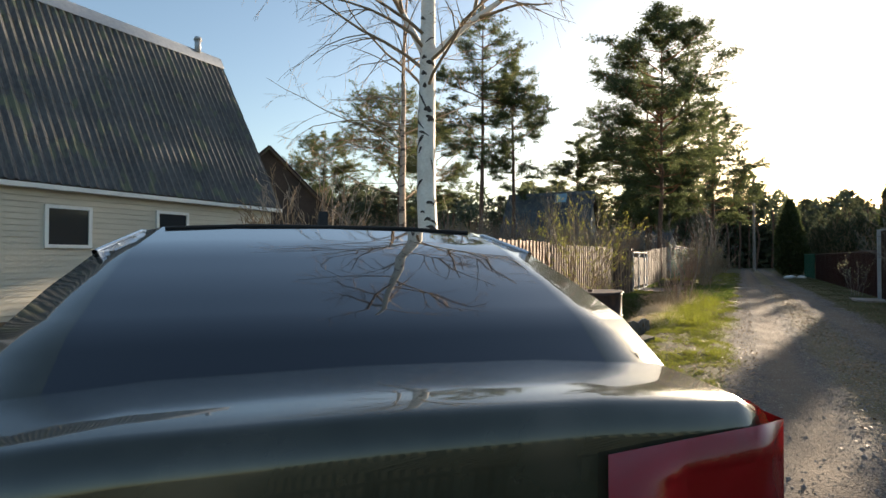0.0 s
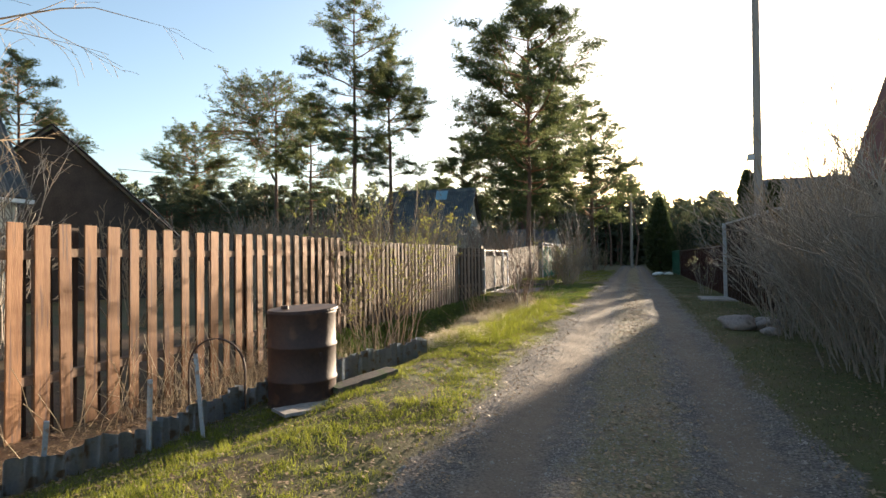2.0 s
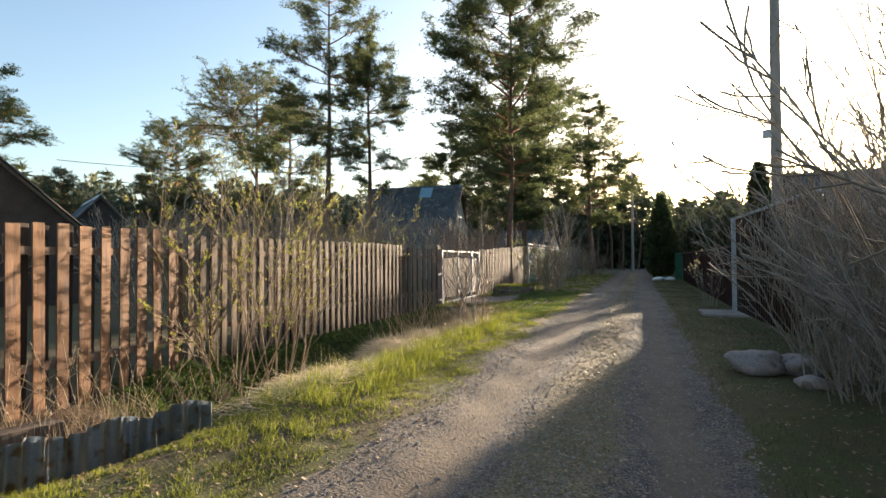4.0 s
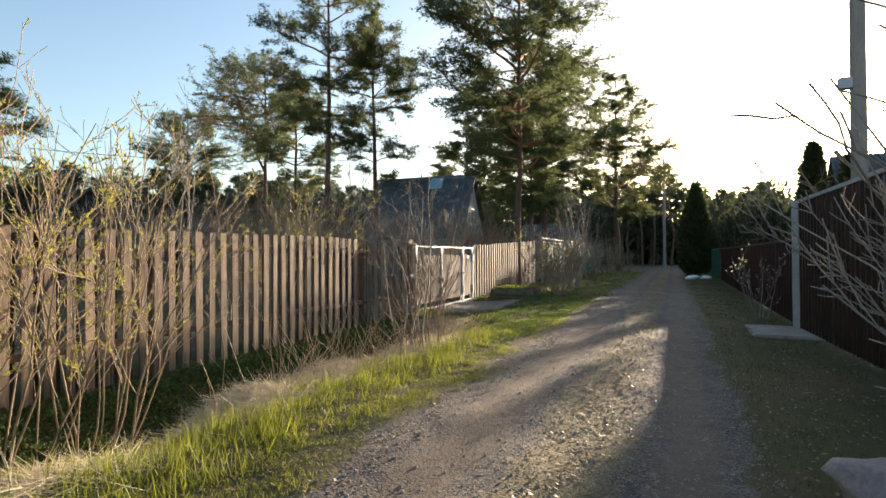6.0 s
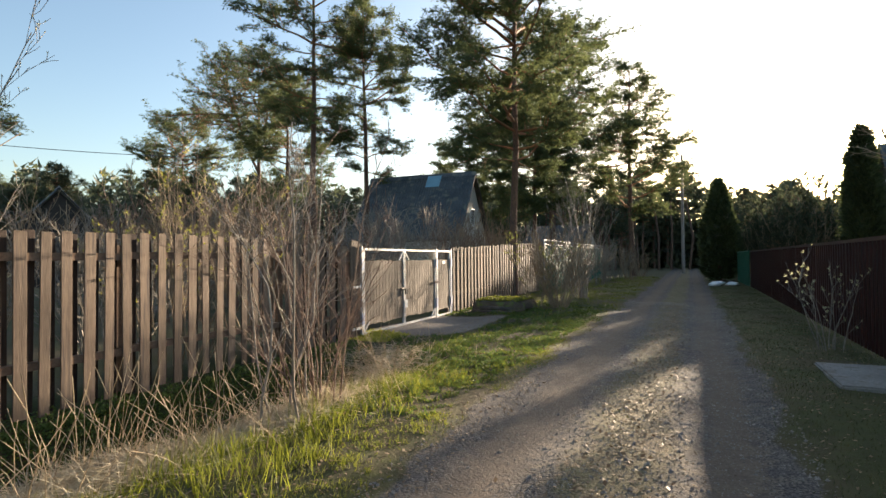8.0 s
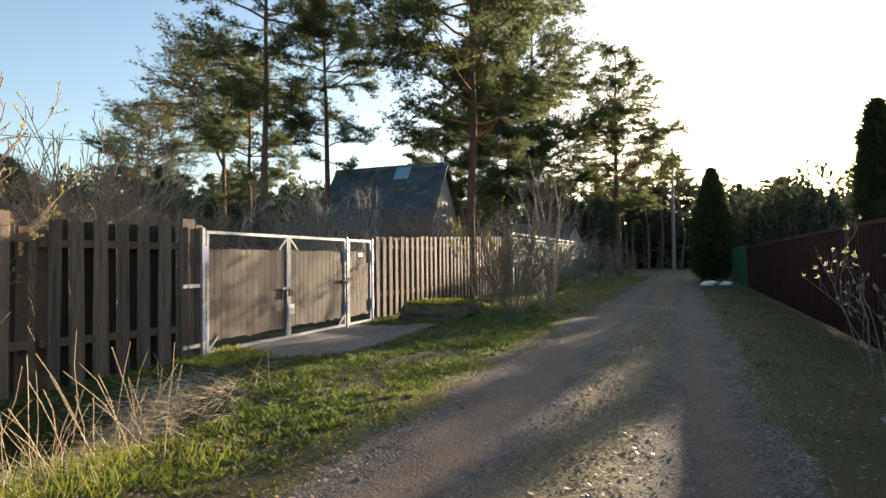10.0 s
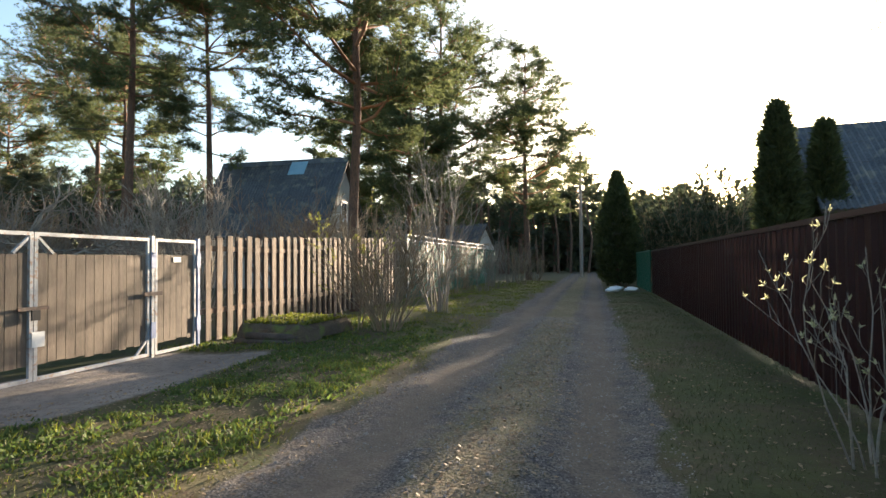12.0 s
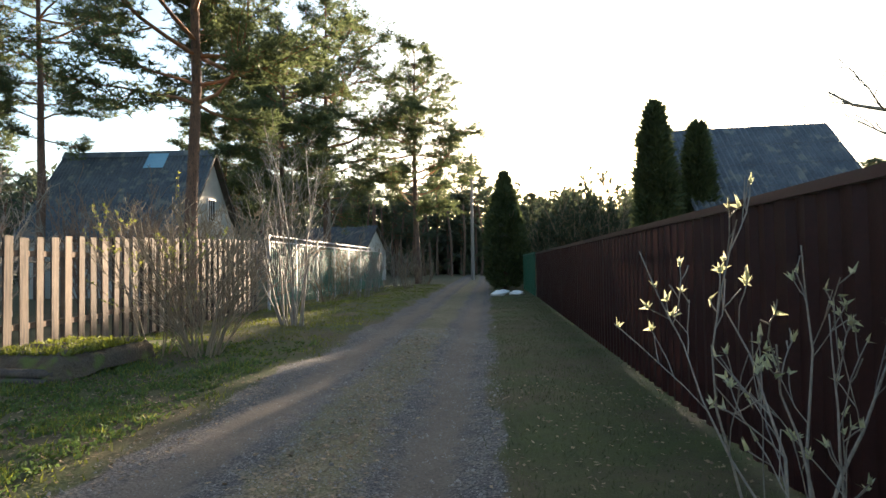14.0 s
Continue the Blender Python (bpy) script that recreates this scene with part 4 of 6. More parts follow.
# old edging of zinc roofing sheets round the bed
rz_ = np.random.default_rng(8)
edge_pts = [(-3.35, 5.4), (-2.55, 5.9), (-2.35, 7.0), (-2.5, 8.2), (-2.42, 9.05), (-1.98, 9.8), (-1.62, 11.4)]
for i in range(len(edge_pts) - 1):
    (ax, ay), (bx, by) = edge_pts[i], edge_pts[i + 1]
    ln = math.hypot(bx - ax, by - ay)
    t = thing("edging_sheet", (ax, ay, gz(ax, ay)), math.degrees(math.atan2(by - ay, bx - ax)), "strip of old corrugated zinc sheet set upright as bed edging", "garden edging", "sheets of the bed edging")
    bm = bmesh.new()
    n = int(ln / 0.022)
    top = [(0.33 if i > 3 else 0.225) + 0.03 * math.sin(k * 0.25 + i) + float(rz_.uniform(-0.012, 0.012)) for k in range(n + 1)]
    rows = []
    for k in range(n + 1):
        x = ln * 1.04 * k / n
        y = 0.035 * math.sin(x / 0.13 * 2 * math.pi)
        rows.append((bm.verts.new((x, y, -0.1)), bm.verts.new((x + 0.02, y + 0.03, top[k]))))
    for k in range(n):
        bm.faces.new((rows[k][0], rows[k + 1][0], rows[k + 1][1], rows[k][1]))
    bmesh.ops.solidify(bm, geom=bm.faces[:], thickness=0.003)
    part("sheet", bm, ZINC, t, smooth=True)

# rusty drum
drum = thing("oil_drum", (-2.0, 8.62, gz(-2.0, 8.62) - 0.06), 20, "rusty dark-brown steel drum standing on the verge", "drum")
bm = bmesh.new()
prof = [(0.27, 0.0), (0.289, 0.004), (0.292, 0.02), (0.285, 0.035), (0.285, 0.27), (0.296, 0.285), (0.296, 0.30), (0.285, 0.315), (0.285, 0.56), (0.296, 0.575), (0.296, 0.59), (0.285, 0.605), (0.285, 0.85), (0.292, 0.862), (0.292, 0.88), (0.283, 0.884), (0.281, 0.868)]
rings = [[bm.verts.new((r * math.cos(a), r * math.sin(a), z)) for a in np.arange(40) * 2 * math.pi / 40] for r, z in prof]
for q in range(len(rings) - 1):
    for i in range(40):
        bm.faces.new((rings[q][i], rings[q][(i + 1) % 40], rings[q + 1][(i + 1) % 40], rings[q + 1][i]))
bm.faces.new(rings[0][::-1])
part("shell", bm, RUST, drum, smooth=True)
bm = bmesh.new()
bmesh.ops.create_cone(bm, cap_ends=True, segments=40, radius1=0.30, radius2=0.295, depth=0.02, matrix=pose(0.01, 0, 0.895, 1.5, -2))
bmesh.ops.create_cone(bm, cap_ends=True, segments=14, radius1=0.035, radius2=0.03, depth=0.03, matrix=pose(-0.12, -0.1, 0.918))
part("lid", bm, RUST, drum, "rusty flat lid")
bm = bmesh.new()
bmesh.ops.create_cone(bm, cap_ends=True, segments=12, radius1=0.02, radius2=0.02, depth=0.02, matrix=pose(0.2, -0.2, 0.52, 90, 0, 45))
part("bung", bm, RUST, drum)
for o in drum.children:
    o.data.transform(Matrix.Diagonal((1.28, 1.28, 1.24, 1)))


def rough_board(name, at, rz, l, w, th, mat, label, tilt=(0, 0), group=""):
    t = thing(name, at, rz, label, "board", group)
    rng = np.random.default_rng(int(l * 1000))
    bm = bmesh.new()
    n = 8
    a = []
    for i in range(n + 1):
        x = l * (i / n - 0.5)
        w1, w2 = w / 2 * rng.uniform(0.8, 1.05), w / 2 * rng.uniform(0.8, 1.05)
        a.append([bm.verts.new((x, s * ww, z)) for s, ww, z in ((-1, w1, 0), (1, w2, 0), (1, w2 * 0.95, th), (-1, w1 * 0.95, th))])
    for i in range(n):
        for k in range(4):
            bm.faces.new((a[i][k], a[i + 1][k], a[i + 1][(k + 1) % 4], a[i][(k + 1) % 4]))
    bm.faces.new(a[0])
    bm.faces.new(a[-1][::-1])
    part("plank", bm, mat, t).matrix_basis = pose(0, 0, 0, tilt[0], tilt[1])
    return t


rough_board("plank", (-1.68, 8.2, gz(-1.68, 8.2) + 0.03), 62, 0.62, 0.30, 0.03, CONCRETE, "flat grey weathered slab at the foot of the drum", (2, 3))
rough_board("plank", (-1.48, 9.1, gz(-1.48, 9.1) + 0.03), 72, 0.95, 0.2, 0.07, DARK_WOOD, "rotten dark plank lying in the grass by the drum", (4, -3))
rough_board("plank", (-1.74, 9.35, gz(-1.74, 9.35) + 0.02), 78, 0.9, 0.16, 0.06, DARK_WOOD, "second rotten plank lying in the grass")
rough_board("plank", (-2.75, 5.55, gz(-2.75, 5.55) + 0.03), 28, 1.0, 0.2, 0.05, CONCRETE, "pale flat slab at the foot of the birch")
rough_board("plank", (-3.2, 10.9, gz(-3.2, 10.9) - 0.01), 75, 0.55, 0.24, 0.2, GREY_WOOD, "short thick weathered board lying on the bed", (0, 0))
lean_a, lean_b = Vector((-2.12, 9.03, 0.84)), Vector((-2.85, 10.05, gz(-2.85, 10.05) + 0.02))
lean = rough_board("plank", (0, 0, 0), 0, (lean_b - lean_a).length, 0.12, 0.03, GREY_WOOD, "weathered plank leaning against the rusty drum")
lean.matrix_world = Matrix.Translation((lean_a + lean_b) / 2) @ (lean_b - lean_a).to_track_quat("X", "Z").to_matrix().to_4x4()

# hoop of bent hose and stakes
t = thing("garden_hoop", (-2.8, 8.2, gz(-2.8, 8.2)), 10, "bent dark hoop standing over the bed edging", "garden hoop")
arc = [(0.33 * math.cos(a), 0, 0.45 + 0.33 * math.sin(a)) for a in np.linspace(0, math.pi, 18)]
V, F = tubes([([(0.33, 0, -0.1), (0.33, 0, 0.2)] + arc + [(-0.33, 0, 0.2), (-0.33, 0, -0.1)], [0.011] * 22)], 6)
child("tube", mesh_from("tube", V, F, RUST, True), t)
for i, (x, y, h, rx, ry) in enumerate(((-2.35, 6.9, 0.62, 4, 6), (-2.2, 7.35, 0.75, -5, -6), (-2.6, 6.2, 0.45, 8, 3))):
    t = thing("garden_stake", (x, y, gz(x, y)), 30 * i, "thin pale wooden stake pushed in by the edging", "stake", "stakes by the edging")
    part("stick", one_box(-0.016, 0.016, -0.013, 0.013, -0.1, h, m=pose(0, 0, 0, rx, ry)), GATE_PAINT, t)

# plate with the plot number
t = thing("number_plate", (-4.09, 4.95, 1.76), -93, "white plot number plate on the fence top", "sign")
t.matrix_world = Matrix.Translation((-4.0, 4.75, 1.76)) @ pose(0, 0, 0, 90, 0, 90)
part("plate", one_box(-0.21, 0.21, -0.11, 0.11, 0.0, 0.006), WHITE, t)


def lettering(name, words, size, m, mat, parent, extrude=0.002):
    cu = bpy.data.curves.new(name, "FONT")
    cu.body, cu.size, cu.extrude, cu.align_x, cu.align_y = words, size, extrude, "CENTER", "CENTER"
    tmp = bpy.data.objects.new(name, cu)
    scene.collection.objects.link(tmp)
    me = bpy.data.meshes.new_from_object(tmp.evaluated_get(bpy.context.evaluated_depsgraph_get()))
    bpy.data.objects.remove(tmp)
    me.materials.append(mat)
    return child(name, me, parent, m=m)


lettering("digits", "60", 0.15, pose(0.09, -0.02, 0.008), BLACK_PLASTIC, t)
part("faded_line", one_box(-0.17, -0.02, -0.05, 0.0, 0.0065, 0.008), BLUE_PAINT, t)
part("faded_line", one_box(-0.15, 0.12, 0.065, 0.078, 0.0065, 0.008), GREY_STEEL, t)

# garden gate: a steel frame with board leaves
G0, G1 = Vector((-4.1, 24.42, 0)), Vector((-4.22, 29.2, 0))
g = thing("gate", (G0.x, G0.y, 0.0), math.degrees(math.atan2(G1.y - G0.y, G1.x - G0.x)), "closed wooden gate in a light grey steel frame with blue hinges", "gate")
GL = (G1 - G0).length
wicket = 3.75
for x in (0.0, wicket, GL):
    part("gate_post", one_box(x - 0.027, x + 0.027, -0.03, 0.03, -0.25, 1.82), GATE_PAINT if x != GL else BLUE_PAINT, g)


def leaf(x0, x1, braces):
    lf = new("gate_leaf")
    lf.parent = g
    bm = bmesh.new()
    for z in (0.02, 1.74):
        box(bm, x0, x1, -0.02, 0.02, z, z + 0.045)
    for x in (x0, x1 - 0.045):
        box(bm, x, x + 0.045, -0.0195, 0.0195, 0.0655, 1.7395)
    for bx, bz, sx, sz in braces:
        m = pose(bx, 0, bz, 0, -math.degrees(math.atan2(sz, sx)), 0)
        box(bm, 0, 0.30, -0.015, 0.015, -0.015, 0.015, m=m)
    part("leaf_frame", bm, GATE_PAINT, lf, "light grey painted steel frame")
    bm = bmesh.new()
    for z in (0.45, 1.15):
        box(bm, x0 + 0.05, x1 - 0.05, 0.022, 0.055, z, z + 0.08)
    part("cross_rail", bm, RAIL_WOOD, lf)
    rng = np.random.default_rng(int(x0 * 10) + 3)
    x = x0 + 0.055
    while x < x1 - 0.13:
        w = float(rng.uniform(0.115, 0.145))
        w = min(w, x1 - 0.055 - x)
        zt, zb = 1.53 + float(rng.uniform(-0.012, 0.012)), 0.20 + float(rng.uniform(-0.02, 0.02))
        part("board", one_box(x, x + w - 0.008, 0.0, 0.02, zb, zt), GATE_WOOD, lf)
        x += w


leaf(0.055, 1.88, [(0.08, 0.06, 1, 1), (1.64, 1.53, 1, 1)])
leaf(1.89, wicket - 0.055, [(1.93, 1.74, 1, -1), (wicket - 0.3, 0.06, 1, 1)])
leaf(wicket + 0.055, GL - 0.055, [])
for x, z in ((0.0, 0.35), (0.0, 1.45), (wicket, 0.4), (wicket, 1.45), (GL - 0.02, 0.4), (GL - 0.02, 1.45)):
    part("hinge", one_box(x - 0.045, x + 0.045, -0.045, -0.032, z - 0.12, z + 0.12), BLUE_PAINT, g, "blue painted hinge plate")
part("latch_bar", one_box(1.68, 2.06, -0.045, -0.022, 0.86, 0.90), RUST, g, "rusty latch bar")
part("padlock", one_box(1.83, 1.93, -0.07, -0.046, 0.74, 0.86), BLACK_PLASTIC, g)
part("paper_note", one_box(1.86, 2.02, -0.03, -0.024, 0.42, 0.60), WHITE, g, "torn white plastic tag")
part("latch_bar", one_box(wicket - 0.2, wicket + 0.16, -0.06, -0.047, 0.92, 0.98), RUST, g)
part("letter_plate", one_box(4.2, 4.37, -0.012, -0.004, 1.42, 1.50), WHITE, g)
for z in (0.15, 0.98):
    part("side_bracket", one_box(-0.35, -0.046, -0.02, 0.02, z, z + 0.05), GATE_PAINT, g)
t = thing("fence_post", (-4.14, 24.2, 0), 88, "wide weathered boards closing the fence at the gate", "fence post")
part("post", one_box(-0.1, 0.1, -0.03, 0.03, -0.2, 1.93), GREY_WOOD, t)
part("board", one_box(0.12, 0.24, -0.02, 0.02, -0.1, 1.86), GREY_WOOD, t)

# overgrown heap beside the pad
t = thing("earth_heap", (-3.0, 29.95, 0), -4, "low dark earth heap overgrown with grass beside the pad", "earth heap")
bm = bmesh.new()
n = 30
vs = []
for i in range(n + 1):
    row = []
    for j in range(n + 1):
        u, v = 2 * i / n - 1, 2 * j / n - 1
        x, y = u * 0.72, v * 0.85
        k = min(1.0, max(abs(u), abs(v)) ** 9 * 0.8 + (u * u + v * v) / 2 * 0.2)
        z = 0.44 * max(0.0, 1 - k) ** 0.4 - 0.05
        w = Vector((x * 2.4, y * 2.4, 1.0))
        z *= 1 + 0.2 * noise.noise(w) + 0.15 * noise.noise(w * 3)
        row.append(bm.verts.new((x + 0.07 * noise.noise(w * 2 + Vector((5, 0, 0))), 0.35 + y + 0.07 * noise.noise(w * 2), z)))
    vs.append(row)
for i in range(n):
    for j in range(n):
        bm.faces.new((vs[i][j], vs[i + 1][j], vs[i + 1][j + 1], vs[i][j + 1]))
part("mound", bm, surface("mossy soil", (0.07, 0.05, 0.035), (0.13, 0.10, 0.06), 4, 0.95, 1.0, c3=(0.12, 0.14, 0.035), spots=3, depth=0.03), t, smooth=True)
for x, y, l, z, a in ((-0.05, -0.52, 1.2, 0.06, 3), (0.08, -0.48, 1.0, 0.16, -2)):
    bm = bmesh.new()
    bmesh.ops.create_cone(bm, cap_ends=True, segments=9, radius1=0.07, radius2=0.055, depth=l, matrix=pose(x, y, z, 0, 90, 0) @ pose(0, 0, 0, a))
    part("log", bm, DARK_WOOD, t, smooth=True)
rng_h = np.random.default_rng(12)
hx, hy = rng_h.uniform(-0.62, 0.62, 2600), rng_h.uniform(-0.35, 1.05, 2600)
C = np.stack([hx, hy, np.full(2600, 0.36)], 1)
D = rng_h.normal(size=(2600, 3)) * np.array([0.8, 0.8, 0.2]) + np.array([0, 0, 1])
D /= np.linalg.norm(D, axis=1)[:, None]
V, F = blades(C, D, rng_h.uniform(0.04, 0.11, 2600), np.full(2600, 0.03), rng_h)
child("grass_cover", mesh_from("grass_cover", V, F, GRASS), t, kind="stuff")

# green steel fence past the picket fence
def bar_fence(name, p0, p1, h, mat, label, step=0.16, top=True):
    a, b = Vector((*p0, 0)), Vector((*p1, 0))
    L_ = (b - a).length
    f = thing(name, (a.x, a.y, 0), math.degrees(math.atan2(b.y - a.y, b.x - a.x)), label, "fence")
    bm = bmesh.new()
    for z in (0.35, h - 0.35):
        box(bm, 0, L_, -0.015, 0.015, z, z + 0.03)
    part("rail", bm, mat, f)
    if top:
        part("top_rail", one_box(0, L_, -0.03, 0.03, h - 0.02, h + 0.03), GATE_PAINT, f, "pale top rail")
        part("top_rail", one_box(0, L_, -0.025, 0.025, h - 0.2, h - 0.16), GATE_PAINT, f, "pale top rail")
    pm = bpy.data.meshes.new("post")
    bm = one_box(-0.035, 0.035, -0.035, 0.035, -0.2, h + 0.02)
    bm.to_mesh(pm)
    bm.free()
    pm.materials.append(GATE_PAINT if top else mat)
    for k in range(int(L_ / 2.4) + 1):
        child("post", pm, f, m=pose(k * 2.4, 0, 0))
    bmm = one_box(-0.017, 0.017, -0.01, 0.01, 0.12, h - 0.21)
    me = bpy.data.meshes.new("bar")
    bmm.to_mesh(me)
    bmm.free()
    me.materials.append(mat)
    for k in range(int(L_ / step)):
        child("bar", me, f, m=pose((k + 0.5) * step, -0.017, 0))
    return f


bar_fence("bar_fence", (-4.25, 40.2), (-4.1, 58.0), 2.4, GREEN_PAINT, "green steel bar fence with a pale top rail beside the lane")


# ---- right side ----
def sheet_fence(name, p0, p1, h, mat, label, frame_mat=GREY_STEEL, wave=0.2, panel=2.5):
    a, b = Vector((*p0, 0)), Vector((*p1, 0))
    L_ = (b - a).length
    f = thing(name, (a.x, a.y, 0), math.degrees(math.atan2(b.y - a.y, b.x - a.x)), label, "fence")
    k = max(1, round(L_ / panel))
    for q in range(k):
        bm = bmesh.new()
        x0, x1 = L_ * q / k, L_ * (q + 1) / k
        n = max(2, int((x1 - x0) / (wave / 4)))
        prev = None
        for i in range(n + 1):
            x = x0 + (x1 - x0) * i / n
            y = 0.018 if (i % 4) in (0, 1) else -0.018
            cur = (bm.verts.new((x, y, 0.08)), bm.verts.new((x, y, h - 0.03)))
            if prev:
                bm.faces.new((prev[0], cur[0], cur[1], prev[1]))
            prev = cur
        bmesh.ops.solidify(bm, geom=bm.faces[:], thickness=0.002)
        part("panel", bm, mat, f)
    bm = bmesh.new()
    for z in (0.35, h - 0.35):
        box(bm, 0, L_, -0.065, -0.025, z, z + 0.05)
    part("rail", bm, mat, f)
    part("top_rail", one_box(-0.04, L_ + 0.04, -0.035, 0.035, h - 0.028, h + 0.03), frame_mat, f, "grey top rail")
    for q in range(k + 1):
        x = L_ * q / k
        part("post", one_box(x - 0.035, x + 0.035, -0.10, -0.066, -0.2, h - 0.05), mat, f)
    return f


sheet_fence("sheet_fence", (4.62, 17.4), (4.42, 23.7), 2.5, BROWN_SHEET, "tall dark brown profiled sheet fence with a grey top rail")
t = thing("gate_post", (4.37, 23.82, 0), 0, "light grey square steel post at the end of the brown fence", "post")
part("post", one_box(-0.05, 0.05, -0.05, 0.05, -0.2, 2.5), GREY_STEEL, t)
part("cap", one_box(-0.06, 0.06, -0.06, 0.06, 2.5, 2.52), GREY_STEEL, t)
sheet_fence("sheet_fence", (4.45, 24.0), (4.6, 45.2), 1.78, MAROON_SHEET, "long dark maroon profiled sheet fence beside the lane", MAROON_SHEET)
sheet_fence("sheet_fence", (4.55, 45.4), (4.5, 52.0), 1.8, GREEN_PAINT, "dark green profiled sheet fence far along the lane", GREEN_PAINT)
picket_fence("picket_fence", (5.3, -6.0), (5.0, 17.3), (0.0, 0.0), (1.75, 1.85), 0.22, 0.11, GREY_WOOD, "old dark wooden picket fence behind the hedge", seed=9, back=False)
bm = one_box(2.95, 4.1, 22.5, 24.05, -0.1, 0.07)
bmesh.ops.bevel(bm, geom=bm.edges[:], offset=0.02, segments=2, affect="EDGES")
t = thing("concrete_slab", (0.55, 0, 0), 0, "pale concrete slab at the foot of the grey gate post", "slab")
part("slab", bm, CONCRETE, t)


def boulder(at, size, seed, label, flat=0.6, mat=STONE, group="stones by the hedge"):
    t = thing("boulder", (at[0], at[1], gz(*at[:2])), seed * 37, label, "stone", group)
    bm = bmesh.new()
    bmesh.ops.create_icosphere(bm, subdivisions=3, radius=1.0)
    for v in bm.verts:
        n_ = noise.noise(v.co * 1.3 + Vector((seed, 0, 0))) * 0.35 + noise.noise(v.co * 3.1 + Vector((0, seed, 0))) * 0.12
        v.co = v.co * (1 + n_)
        v.co.z *= flat
        v.co = v.co * size / 2
        v.co.z += size * flat * 0.32
    part("rock", bm, mat, t, smooth=True)


boulder((3.35, 15.2), 0.62, 2, "large rounded grey-brown boulder at the edge of the grass")
boulder((3.85, 15.35), 0.5, 3, "smaller grey boulder under the hedge")
boulder((3.75, 14.4), 0.3, 4, "small grey stone under the hedge")
for i, (x, y) in enumerate(((3.1, 46.8), (3.9, 47.1), (3.3, 48.4))):
    boulder((x, y), 0.65, 8 + i, "whitish flat stone by the lane", 0.35, WHITE, "whitish stones by the lane")

# hedge of bare shrubs
hedge = [shrub_meshes(seed=200 + i, n=26, h=2.9, spread=0.9, twigs=8, sub=3, base=0.45, r=0.012, mat=TWIG_GREY, up=0.08, angle=0.5, wander=0.15) for i in range(3)]
i = 0
hmaster = []
for y in np.arange(5.0, 16.3, 0.8):
    x = 4.35 + 0.25 * math.sin(y * 2.1)
    if len(hmaster) < 3:
        t = thing("shrub", (x, float(y), 0), 0, "dense upright bare shrub of the hedge", "shrub", "hedge shrubs")
        child("branchwork", hedge[len(hmaster)][0][1], t)
        hmaster.append(t)
    else:
        copy_thing(hmaster[i % 3], pose(x, float(y), 0, 0, 0, i * 77.0))
    i += 1
shrub((5.5, 17.4), "tall sparse bare shrub rising over the hedge", "hedge shrubs", seed=210, n=10, h=4.6, spread=1.2, twigs=8, sub=3, base=0.3, r=0.018)
shrub((4.9, 14.0), "tall sparse bare shrub rising over the hedge", "hedge shrubs", seed=211, n=12, h=4.8, spread=1.4, twigs=8, sub=3, base=0.3, r=0.018)
shrub((3.98, 25.4), "bushy shrub with pale opening leaves before the maroon fence", "", seed=212, n=8, h=1.75, spread=0.5, twigs=5, sub=2, base=0.2, r=0.009, mat=TWIG_GREY, bud=CATKIN, bud_n=120, bud_size=0.042, bud_from=0.9, rmin=0.003)

# apple tree reaching over the lane side
def fruit_tree(at, h, seed, label, r0=0.1, spread=3.0, mat=TWIG, limbs_n=6, group="fruit trees", curl=0.2):
    rng = np.random.default_rng(seed)
    t = thing("fruit_tree", (*at, 0), 0, label, "tree", group)
    P, R = grow((0, 0, -0.1), (rng.normal() * 0.08, rng.normal() * 0.08, 1), h * 0.35, r0, rng, 5, 0.06, 0, 0.75)
    V, F = tubes([(P, R)], 9)
    child("trunk", mesh_from("trunk", V, F, mat, True), t)
    lines = []
    for i in range(limbs_n):
        a = i * 6.28 / limbs_n + rng.normal() * 0.3
        lb = grow(P[-1] - np.array([0, 0, rng.uniform(0, 0.3)]), (math.cos(a), math.sin(a), rng.uniform(0.5, 1.3)), h * 0.62 * rng.uniform(0.8, 1.1), r0 * 0.38, rng, 10, curl, 0.02)
        lines.append(lb)
        for s_ in split(lb, 9, 0.45, 0.8, rng, 0.15, 6, 0.06, curl):
            lines.append(s_)
            for q in split(s_, 6, 0.4, 0.8, rng, 0.15, 4, 0.08, curl):
                lines.append(q)
    V, F = tubes([(p, np.maximum(r, 0.004)) for p, r in lines], 4)
    child("branchwork", mesh_from("branchwork", V, F, mat, True), t)
    return t


